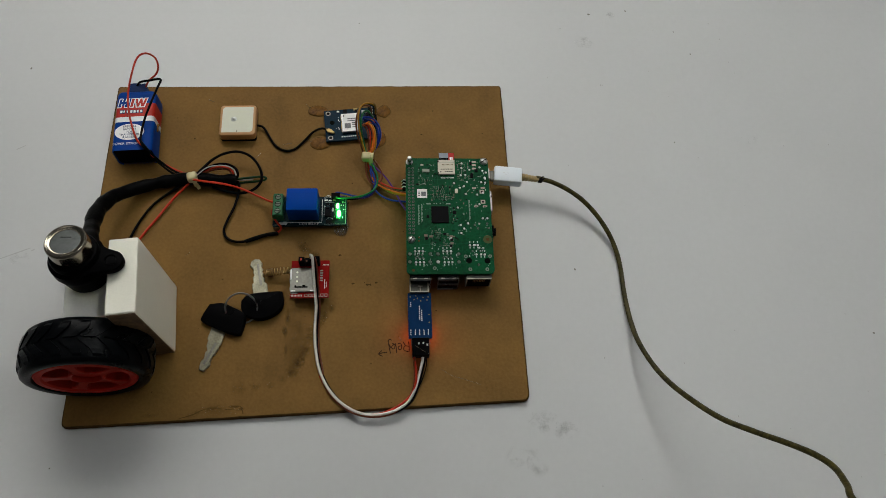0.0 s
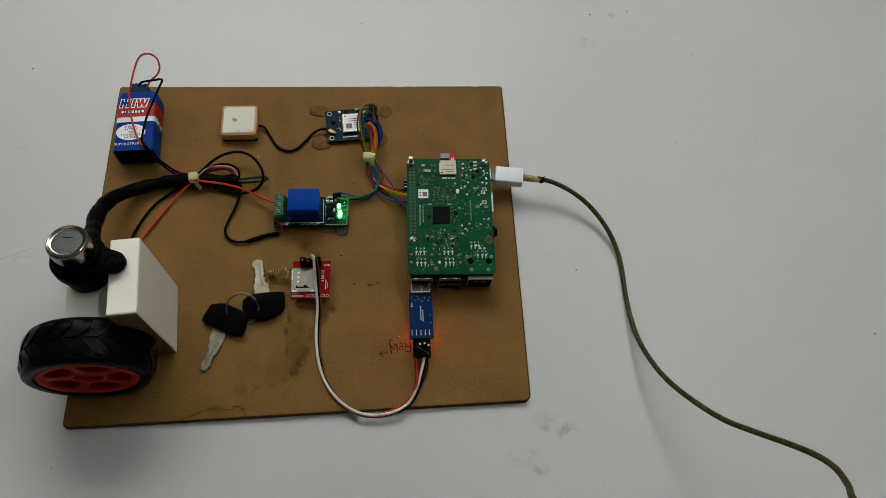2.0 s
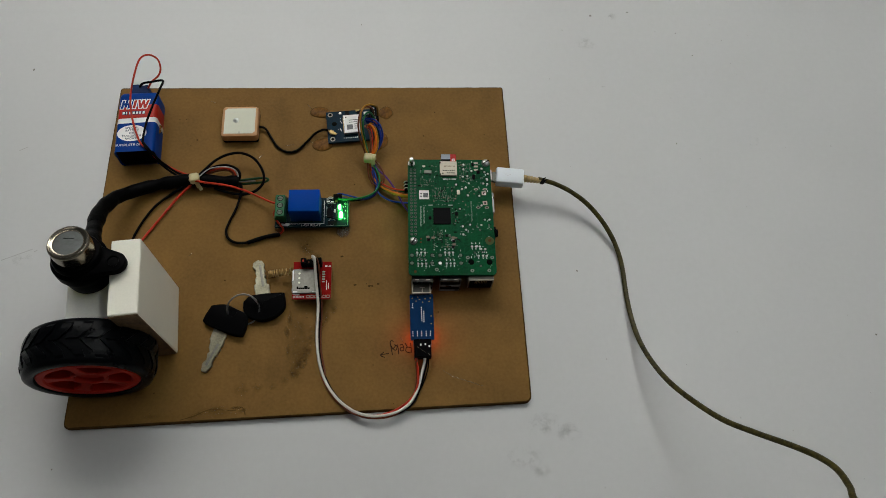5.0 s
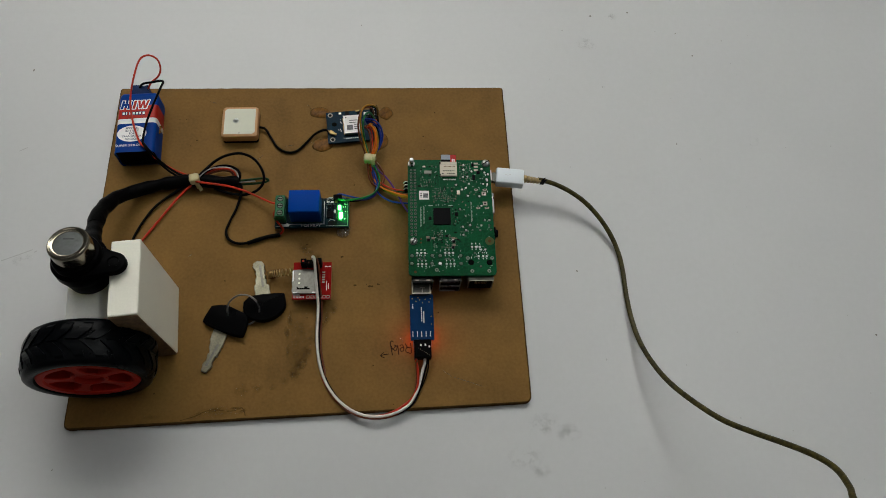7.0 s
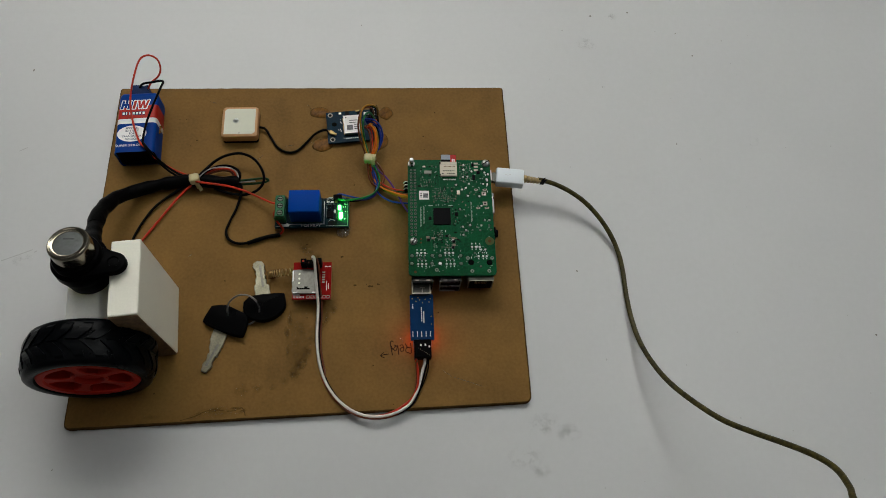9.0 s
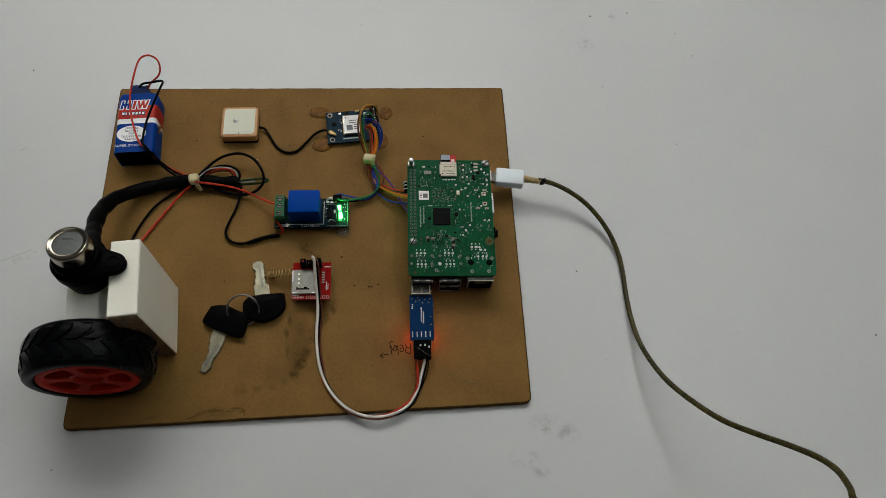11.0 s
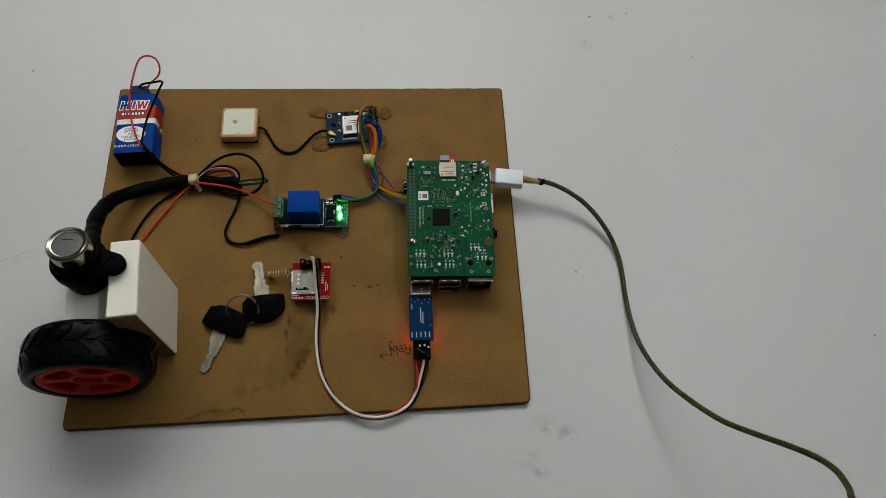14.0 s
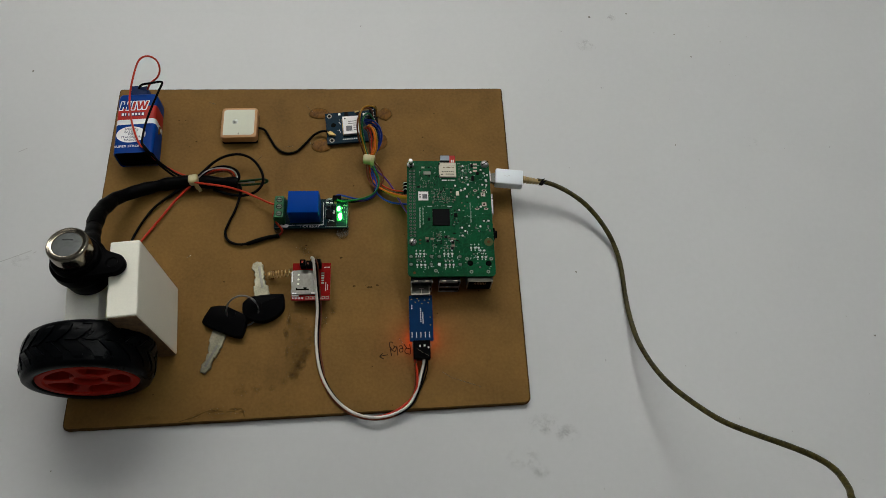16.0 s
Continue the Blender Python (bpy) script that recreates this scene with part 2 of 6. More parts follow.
def lathe(bm, prof, n=48, m=None):
    """Turns a profile of (radius, height) about z; m places it."""
    rings = []
    for r, z in prof:
        rings.append([bm.verts.new((r * MM * math.cos(2 * math.pi * i / n), r * MM * math.sin(2 * math.pi * i / n), z * MM))
                      for i in range(n)])
    for a, b in zip(rings, rings[1:]):
        for i in range(n):
            j = (i + 1) % n
            bm.faces.new((a[i], a[j], b[j], b[i]))
    if m is not None:
        bmesh.ops.transform(bm, matrix=m, verts=[v for r in rings for v in r])
    return bm


def prism(bm, pts, z0, z1, bevel=0.0):
    """An outline (x, y) raised from z0 to z1."""
    lo = [bm.verts.new((x * MM, y * MM, z0 * MM)) for x, y in pts]
    f = bm.faces.new(lo)
    up = bmesh.ops.extrude_face_region(bm, geom=[f])
    vs = [v for v in up["geom"] if isinstance(v, bmesh.types.BMVert)]
    bmesh.ops.translate(bm, verts=vs, vec=(0, 0, (z1 - z0) * MM))
    bmesh.ops.recalc_face_normals(bm, faces=bm.faces)
    if bevel:
        top = [e for e in bm.edges if all(v in set(vs) for v in e.verts)]
        bmesh.ops.bevel(bm, geom=top, offset=bevel * MM, segments=2, profile=0.5, affect="EDGES")
    return bm


def sheet(pts, z):
    """One flat outline at height z, for thin marks."""
    bm = bmesh.new()
    bm.faces.new([bm.verts.new((x * MM, y * MM, z * MM)) for x, y in pts])
    return bm


def rounded(x0, x1, y0, y1, r, n=5):
    pts = []
    for cx, cy, a in ((x1 - r, y1 - r, 0), (x0 + r, y1 - r, 90), (x0 + r, y0 + r, 180), (x1 - r, y0 + r, 270)):
        for i in range(n + 1):
            t = radians(a + 90 * i / n)
            pts.append((cx + r * math.cos(t), cy + r * math.sin(t)))
    return pts


def smooth_path(pts, step=6):
    """A smooth way through the points, with evenly shared steps."""
    p = [Vector(q) for q in pts]
    p = [2 * p[0] - p[1]] + p + [2 * p[-1] - p[-2]]
    out = []
    for i in range(1, len(p) - 2):
        a, b, c, d = p[i - 1:i + 3]
        for k in range(step):
            t = k / step
            out.append(0.5 * (2 * b + (c - a) * t + (2 * a - 5 * b + 4 * c - d) * t * t + (3 * b - a - 3 * c + d) * t ** 3))
    return out + [p[-2]]


def sweep(bm, pts, r, n=8, step=6, flat=1.0, lumps=0.0):
    """A round (or flattened) cord along a smooth way."""
    path = smooth_path(pts, step)
    up = Vector((0, 0, 1))
    rings = []
    for i, p in enumerate(path):
        d = (path[min(i + 1, len(path) - 1)] - path[max(i - 1, 0)]).normalized()
        side = d.cross(up)
        side = side.normalized() if side.length > 0.15 else (rings and last or Vector((1, 0, 0)))
        last = side
        top = side.cross(d).normalized()
        k = r * (1 + lumps * noise.noise(p * 0.12)) if lumps else r
        rings.append([bm.verts.new((p + side * (k * math.cos(2 * math.pi * j / n)) + top * (k * flat * math.sin(2 * math.pi * j / n))) * MM)
                      for j in range(n)])
    for a, b in zip(rings, rings[1:]):
        for j in range(n):
            bm.faces.new((a[j], a[(j + 1) % n], b[(j + 1) % n], b[j]))
    bm.faces.new(rings[0])
    bm.faces.new(rings[-1][::-1])
    bmesh.ops.recalc_face_normals(bm, faces=bm.faces)
    return bm


def S(*a, **k):
    return sweep(bmesh.new(), *a, **k)


def words(name, text, size, x, y, z, material, parent, rz=0, width=None, label=""):
    """Flat raised lettering, centred at (x, y, z)."""
    cu = bpy.data.curves.new(name, "FONT")
    cu.body, cu.size, cu.align_x, cu.align_y, cu.extrude = text, size * MM, "CENTER", "CENTER", 0.00004
    cu.resolution_u = 3
    ob = bpy.data.objects.new(name, cu)
    me = bpy.data.meshes.new_from_object(ob)
    bpy.data.objects.remove(ob)
    xs = [v.co.x for v in me.vertices]
    k = width * MM / (max(xs) - min(xs)) if width else 1
    me.transform(pose(x * MM, y * MM, z * MM, 0, 0, rz) @ Matrix.Diagonal((k, 1, 1, 1)))
    me.materials.append(material)
    ob = new(name, me)
    ob.parent = parent
    return tagged(ob, label)


# ---------------------------------------------------------------- the room
def room():
    # Unseen room added round the table; dark grey walls keep reflections low.
    x0, x1, y0, y1, z0, z1 = -1900, 1900, -1700, 1100, -754, 2000
    tagged(part("floor", B(x0, x1, y0, y1, z0 - 100, z0), M_FLOOR), "pale plain floor of the room", "floor", kind="structure")
    tagged(part("ceiling", B(x0, x1, y0, y1, z1, z1 + 100), M_WALL), "unseen plain grey ceiling", "ceiling", kind="structure")
    for n, a in (("wall_north", (x0, x1, y1, y1 + 120)), ("wall_south", (x0, x1, y0 - 120, y0)),
                 ("wall_west", (x0 - 120, x0, y0 - 120, y1 + 120)), ("wall_east", (x1, x1 + 120, y0 - 120, y1 + 120))):
        tagged(part(n, B(*a, z0 - 100, z1 + 100), M_WALL), "unseen plain grey wall", "wall", kind="structure")


def room_light(name, label, x, y, z, length, wide, rx, rz, glow):
    """A flat lamp, or an added fill panel, whose back lies on a wall or the ceiling."""
    t = thing(name, label, "lamp", group="room lights")
    t.matrix_world = pose(x * MM, y * MM, z * MM, rx, 0, rz)
    part("housing", B(-length / 2 - 15, length / 2 + 15, -wide / 2 - 15, wide / 2 + 15, -30, 0, bevel=4), M_WHITE, t)
    part("diffuser", B(-length / 2, length / 2, -wide / 2, wide / 2, -50, -30.5, bevel=6), glow, t, "glowing white diffuser")
    return t


def table():
    t = thing("table", "white laminate table with a lightly marked top", "table", 40, 80, -754)
    part("tabletop", B(-800, 800, -450, 520, 715, 750, bevel=3), M_TABLE, t, "white laminate top with small marks")
    for x in (-730, 730):
        for y in (-380, 450):
            part("leg", B(x - 28, x + 28, y - 28, y + 28, 0, 716, bevel=3), M_WOOD, t, "wooden table leg")
    # small marks and faint smudges lie on the top
    rng = random.Random(4)
    marks = ([(180.7, 239.9, -4), 0.9], [(149.7, 235.6, -4), 1.0], [(217.2, 219.0, -4), 0.6], [(227.3, 196.9, -4), 0.7], [(200.3, 114.2, -4), 0.6],
             [(-273.0, 174.0, -4), 0.9], [(311.5, -34.9, -4), 1.0], [(114.1, 12.3, -4), 0.8], [(-205.6, -109.8, -4), 0.5], [(-34.4, 222.0, -4), 0.5])
    for (x, y, z), r in marks:
        bm = bmesh.new()
        prism(bm, [(x - 40 + r * rng.uniform(0.5, 1.1) * math.cos(a), y - 80 + r * rng.uniform(0.5, 1.3) * math.sin(a))
                   for a in [i * 0.785 for i in range(8)]], 750, 750.06)
        part("speck", bm, M_SPECK, t, "tiny dark speck")
    for (x, y, z), r in (([(83.2, -89.6, -4), 5]), ([(69.4, -109.5, -4), 5]), ([(96.7, -94.3, -4), 4]), ([(144.1, 207.1, -4), 4]), ([(258.6, 117.2, -4), 3]),
                         ([(166.0, 235.4, -4), 2.5]), ([(-249.4, 22.2, -4), 3]), ([(79.0, -117.2, -4), 3])):
        bm = sheet([(x - 40 + 2.4 * r * math.cos(a), y - 80 + 1.6 * r * math.sin(a)) for a in [q * math.pi / 8 for q in range(16)]], 750.03)
        part("smudge", bm, M_FADEGREY, t, "faint grey smudge")
    for _ in range(34):
        x, y, r = rng.uniform(110, 330), rng.uniform(-140, 230), rng.uniform(0.25, 0.6)
        bm = bmesh.new()
        prism(bm, [(x - 40 + r * rng.uniform(0.5, 1.1) * math.cos(a), y - 80 + 1.3 * r * rng.uniform(0.5, 1.3) * math.sin(a))
                   for a in [i * 0.9 for i in range(7)]], 750, 750.05)
        part("speck", bm, M_SCUFF, t, "faint grey speck")
    for run in ([(-262.6, 21.5, -4), (-253.6, 25.4, -4), (-244.5, 29.4, -4)], [(-243.4, 27.4, -4), (-241.5, 28.6, -4)], [(-268.8, 104.5, -4), (-263.4, 107.7, -4)], [(-191.3, -28.0, -4), (-191.7, -33.9, -4)]):
        part("scuff", S([(p[0] - 40, p[1] - 80, 750.0) for p in run], 0.3, n=6, flat=0.12, step=4), M_SCUFF, t, "faint grey scuff")
    return t


room()
room_light("ceiling_light", "long narrow white tube light under the ceiling", 1000, 490, 2000, 1200, 90, 0, 90, M_MAIN)
# Added fill with no known source: brightens the table's far side and sheen.
room_light("wall_fill_panel", "added unseen fill panel at the room's wall", -250, 966, 1160, 1100, 450, -50, 0, M_WALL_FILL)
# This one is added fill, not a known lamp: it lifts the shaded block tops.
room_light("ceiling_light", "added unseen fill panel under the ceiling", -800, -250, 2000, 1200, 250, 0, 0, M_CEILING_FILL)
table()


def rel(t, *pts):
    """World millimetres to the space of an unturned thing."""
    o = t.matrix_world.translation / MM
    return [tuple(p[i] - o[i] for i in range(len(p))) for p in pts]


def ring_loft(bm, rings, close=True):
    rs = [[bm.verts.new(Vector(p) * MM) for p in r] for r in rings]
    for a, b in zip(rs, rs[1:]):
        n = len(a)
        for i in range(n):
            bm.faces.new((a[i], a[(i + 1) % n], b[(i + 1) % n], b[i]))
    if close:
        bm.faces.new(rs[0])
        bm.faces.new(rs[-1])
    bmesh.ops.recalc_face_normals(bm, faces=bm.faces)
    return bm


# ---------------------------------------------------------------- base panel
def base_panel():
    t = thing("hardboard_panel", "brown hardboard base panel with stains lying on a white table", "board", -200.7, -86.6, -4)
    corner = [(-1.8, -1.6), (276.3, 9.8), (273.3, 247.7), (-6.2, 242.7)]
    rng = random.Random(2)

    def outline(inset, round_, rough):
        """The panel's edge, drawn in by inset, with rounded corners and a slightly ragged line."""
        mid = Vector((135.0, 125.0))
        out = []
        c = [Vector(p) + Vector((inset if p[0] < mid.x else -inset, inset if p[1] < mid.y else -inset)) for p in corner]
        for k in range(4):
            p, before, after = c[k], (c[k - 1] - c[k]).normalized(), (c[(k + 1) % 4] - c[k]).normalized()
            r = max(0.6, round_[k] - inset)
            for i in range(7):
                f = i / 6
                q0, q1 = p + before * r, p + after * r
                out.append(q0 * (1 - f) ** 2 + p * 2 * f * (1 - f) + q1 * f * f)
            nxt = c[(k + 1) % 4] - after * max(0.6, round_[(k + 1) % 4] - inset)
            here = out[-1].copy()
            for i in range(1, 60):
                w = here.lerp(nxt, i / 60)
                n = Vector((after.y, -after.x))
                out.append(w + n * rough * noise.noise((w.x * 0.21, w.y * 0.21, inset)))
        return [tuple(v) for v in out]

    corners_round = (4.5, 5.0, 2.0, 2.5)
    inner, mid_line, outer = outline(1.0, corners_round, 0.3), outline(0.35, corners_round, 0.2), outline(0.0, corners_round, 0.2)
    part("panel", prism(bmesh.new(), inner, 3.2, 4.0), M_BOARD, t)
    bm = bmesh.new()
    ring_loft(bm, [[(x, y, z) for x, y in line] for line, z in ((inner, 3.97), (mid_line, 3.55), (outer, 2.6), (outer, 0.5), (mid_line, 0.0))], close=False)
    part("worn_rim", bm, M_EDGE, t, "dark rounded worn rim of the panel", smooth=60)
    part("backing", prism(bmesh.new(), inner, 0, 3.2), M_EDGE, t, "dark rough core of the panel")
    return t


base_panel()


# ---------------------------------------------------------------- wheel, blocks and lock
def wheel():
    t = thing("toy_car_wheel", "black rubber tyre on a red plastic wheel standing on edge", "wheel")
    t.matrix_world = pose(-177.8 * MM, -57.6 * MM, 0, -2.5, 0, 5)
    K = 0.926
    hw = 12.7

    def crown(u):
        return 36.2 - 1.6 * abs(u / 12.7) ** 5

    up = pose(0, 0, 34.7 * MM, 90) @ Matrix.Diagonal((K, K, 0.99, 1))       # the axle runs along -y
    tyre = lathe(bmesh.new(), [(28.5, -hw + 1.5), (29.4, -hw), (31.2, -hw - 0.35), (32.6, -hw - 0.3), (34.1, -hw + 0.2)] + [(crown(u), u) for u in (-11.7, -10.2, -8, -5, 0, 5, 8, 10.2, 11.7)]
                 + [(34.1, hw - 0.2), (32.6, hw + 0.3), (31.2, hw + 0.35), (29.4, hw), (28.5, hw - 1.5), (28.5, -hw + 1.5)], 96, up)
    bmesh.ops.recalc_face_normals(tyre, faces=tyre.faces)
    ty = part("tyre", tyre, M_RUBBER, t, "black rubber tyre with a chevron tread", smooth=35)
    n = 22
    for side in (-1, 1):
        blk = bmesh.new()
        rows = []
        for k in range(6):
            u = (0.35, 2.4, 4.4, 6.2, 8.6, 10.8)[k]
            a = -0.031 * min(u, 6.2) - 0.012 * max(0.0, u - 6.2)
            w = (0.086, 0.088, 0.088, 0.080, 0.070, 0.056)[k]
            rows.append((u * side, a - w, a + w, crown(u) + (1.2, 1.2, 1.2, 1.1, 0.7, -0.4)[k]))
        for (u0, l0, h0, r0), (u1, l1, h1, r1) in zip(rows, rows[1:]):
            vs = []
            for (u, a, r) in ((u0, l0, r0), (u0, h0, r0), (u1, h1, r1), (u1, l1, r1)):
                for q in (r, r - 2.5):
                    vs.append(blk.verts.new(Vector((q * math.cos(a), q * math.sin(a), u)) * MM))
            o, b = vs[0::2], vs[1::2]
            blk.faces.new(o)
            for c in range(4):
                blk.faces.new((o[c], o[(c + 1) % 4], b[(c + 1) % 4], b[c]))
        bmesh.ops.remove_doubles(blk, verts=blk.verts, dist=0.00001)
        bmesh.ops.recalc_face_normals(blk, faces=blk.faces)
        first = part("tread_block", blk, M_RUBBER, ty, "raised rubber tread block", smooth=30)
        for i in range(n):
            ob = first if i == 0 else new("tread_block", first.data)
            ob.parent = ty
            ob.matrix_basis = up @ Matrix.Rotation(2 * math.pi * (i + 0.25 + (0.3 if side > 0 else 0.0)) / n, 4, "Z")
    rim = lathe(bmesh.new(), [(28.6, -11.5), (28.6, 11.2), (27.6, 12.4), (24.6, 12.4), (23.6, 11.4), (23.4, 6), (23.4, -11.5)], 72, up)
    rm = part("rim", rim, M_RED_RIM, t, "red plastic rim with five oval openings", smooth=40)
    part("back_plate", cyl(bmesh.new(), 0, 6.0 - 10, 34.7, 21.6, 3, axis="y", n=60), M_RED_RIM, rm)
    for k in range(5):
        a = radians(25 + 72 * k)
        bm = bmesh.new()
        o = []
        for r, w in ((8, 6.4), (12, 4.6), (16, 4.0), (20, 5.6), (24, 9.5)):
            for s in (-1, 1):
                o.append((r, s * w * 0.62))
        pts = [o[i] for i in range(0, 10, 2)] + [o[i] for i in range(9, 0, -2)]
        prism(bm, pts, 4.5, 11.4, bevel=0.7)
        bmesh.ops.transform(bm, matrix=up @ Matrix.Rotation(a, 4, "Z"), verts=bm.verts)
        part("spoke", bm, M_RED_RIM, rm)
    hub = lathe(bmesh.new(), [(10.4, 2), (10.4, 10.8), (9.8, 11.4), (8.6, 11.4), (8.0, 10.6), (7.8, 8.6), (3.0, 8.2), (2.8, 5), (0.01, 5)], 40, up)
    part("hub", hub, M_RED_RIM, rm, smooth=40)
    return t


def blocks():
    t = thing("white_block", "white plastic-faced upright block with a sawn brown end", "block", -141.7, -44.0, 0, 5.9)
    part("body", B(-15.6, 0, 1.1, 44.6, 0, 74.2, bevel=0.9), M_WHITE, t)
    part("sawn_end", B(-15.0, -0.6, 0.6, 1.3, 0.4, 73.2), M_RAW, t, "rough brown sawn end face")
    u = thing("milky_block", "milky white plastic block standing beside the white block", "block", -157.9, -44.0, 0, 6.5)
    part("body", B(-27.5, -1.0, 5.6, 46, 0, 57, bevel=0.7), M_MILKY, u)
    part("lip", B(-1.0, 0.4, 5.6, 44, 0, 57.8, bevel=0.4), M_WHITE, u, "thin white lip along the edge")


def lock():
    x, y, z = -175.6, -13.2, 57.2
    t = thing("ignition_lock", "ignition lock with a nickel cap and black flanged body", "lock", x, y, z)
    t.matrix_world = pose(x * MM, (y - 2.3) * MM, (z + 0.8) * MM, -8.5)
    body = lathe(bmesh.new(), [(0.01, 0), (11.0, 0), (11.6, 1), (13.0, 9), (13.8, 12), (14.4, 14), (14.4, 19.0), (12.8, 20.2), (11.6, 20.6), (11.2, 22), (10.9, 24), (0.01, 24)], 56)
    bd = part("body", body, M_BLACK, t, "black plastic body with a flange", smooth=35)
    part("collar", lathe(bmesh.new(), [(11.0, 20.5), (12.6, 20.7), (12.6, 23.2), (12.0, 24.4), (10.7, 24.7)], 56), M_BLACK, bd, smooth=50)
    cap = lathe(bmesh.new(), [(10.3, 20.5), (10.5, 22), (10.6, 33.0), (10.5, 33.7), (10.1, 34.4), (9.5, 34.7), (8.9, 34.5), (8.5, 34.2), (7.6, 34.15), (7.3, 33.7), (7.2, 33.2)], 64)
    cp = part("cap", cap, M_CHROME, t, "shiny nickel cap ring", smooth=40)
    part("cap_face", lathe(bmesh.new(), [(7.35, 33.6), (6, 33.65), (0.01, 33.7)], 48), M_CAPFACE, cp, "scuffed dark cap face", smooth=40)
    part("shutter_slit", B(-3.2, 2.2, 2.6, 3.0, 33.6, 33.8), M_HOLE, cp)
    ear = bmesh.new()
    ex, ey = 19.0, -3.2
    pts = [(6, 9.5), (13, 5.5)] + [(ex + 6.2 * math.cos(a), ey + 6.2 * math.sin(a)) for a in [radians(70 - 160 * i / 12) for i in range(13)]] + [(12, -10.5), (6, -12)]
    prism(ear, pts, 17.2, 21.0, bevel=0.8)
    er = part("mounting_ear", ear, M_BLACK, t, "black mounting ear with a screw hole", smooth=35)
    part("screw_socket", lathe(bmesh.new(), [(2.9, 20.6), (3.6, 21.6), (3.0, 21.7), (2.5, 20.8), (0.01, 20.7)], 24, Matrix.Translation((ex * MM, ey * MM, 0))), M_BLACK, er)
    part("neck", B(4, 14, -8, 7, 14.5, 19.5, bevel=1.5), M_BLACK, t, smooth=35)
    return t


wheel()
blocks()
lock()


# ---------------------------------------------------------------- keys
def key(name_label, handle, blade, hole, groove):
    cx = sum(p[0] for p in handle) / len(handle)
    cy = sum(p[1] for p in handle) / len(handle)
    t = thing("key", name_label, "key", cx, cy, 0, group="keys on the ring")
    h = [(x - cx, y - cy) for x, y, z in handle]
    hs = [tuple(p)[:2] for p in smooth_path([(*q, 0) for q in h + h[:1]], 3)[:-1]]
    part("handle", prism(bmesh.new(), hs, 1.2, 5.6, bevel=1.1), M_BLACK, t, "black plastic key head", smooth=35)
    b = [(x - cx, y - cy) for x, y, z in blade]
    bl = part("blade", prism(bmesh.new(), b, 0, 2.0, bevel=0.3), M_KEYSTEEL, t, "worn steel key blade")
    g = rel(t, *groove)
    part("groove", S([(g[0][0], g[0][1], 2.0), (g[1][0], g[1][1], 2.0)], 0.75, n=6, flat=0.12, step=2), M_HOLDER, bl, "milled groove along the blade")
    x, y, z = rel(t, hole)[0]
    part("eyelet", lathe(bmesh.new(), [(1.5, 5.4), (2.6, 5.6), (2.6, 5.9), (1.5, 5.9)], 20, Matrix.Translation((x * MM, y * MM, 0))), M_BLACK, t)
    return t


key("black-headed key with a worn steel blade",
    [(-104.1, -11.5, 4), (-98.8, -7.0, 4), (-81.2, -5.2, 4), (-78.6, -7.1, 4), (-78.1, -15.1, 4), (-82.7, -20.7, 4), (-91.2, -24.0, 4), (-99.7, -21.7, 4), (-103.6, -17.5, 4)],
    [(-96.0, -10.0, 1), (-97.6, -5.7, 1), (-99.0, 0.7, 1), (-97.9, 1.8, 1), (-98.7, 5.0, 1), (-97.8, 7.0, 1), (-98.8, 9.0, 1), (-98.6, 11.0, 1), (-101.0, 13.6, 1), (-100.6, 16.5, 1), (-98.3, 18.3, 1),
     (-95.3, 18.0, 1), (-93.5, 15.6, 1), (-93.7, 12.9, 1), (-92.6, 11.2, 1), (-93.2, 9.6, 1), (-92.1, 8.0, 1), (-92.8, 6.3, 1), (-91.3, 5.0, 1), (-91.4, 2.4, 1), (-89.5, 1.5, 1), (-88.4, -4.8, 1), (-87.4, -10.0, 1)],
    (-94.4, -13.5, 4), [(-96.3, 14.9, 2), (-93.0, -0.1, 2)])
key("black-headed key with a pointed steel blade",
    [(-123.5, -13.6, 4), (-115.5, -12.9, 4), (-107.5, -16.3, 4), (-100.8, -20.9, 4), (-102.0, -31.6, 4), (-104.6, -33.7, 4), (-113.0, -31.4, 4), (-125.7, -25.5, 4), (-127.7, -22.5, 4)],
    [(-119.6, -22.0, 1), (-111.4, -24.0, 1), (-112.7, -29.6, 1), (-115.0, -39.3, 1), (-116.1, -40.1, 1), (-115.9, -41.7, 1), (-116.9, -42.8, 1), (-118.0, -45.8, 1), (-119.0, -45.4, 1), (-119.6, -47.5, 1), (-120.4, -49.9, 1),
     (-120.0, -51.7, 1), (-123.5, -55.7, 1), (-126.4, -54.5, 1), (-125.8, -49.8, 1), (-123.8, -47.5, 1), (-123.6, -43.9, 1), (-122.4, -42.8, 1), (-123.2, -39.8, 1), (-122.5, -36.2, 1), (-123.2, -35.0, 1)],
    (-110.1, -18.9, 4), [(-117.6, -38.0, 2), (-123.7, -51.5, 2)])


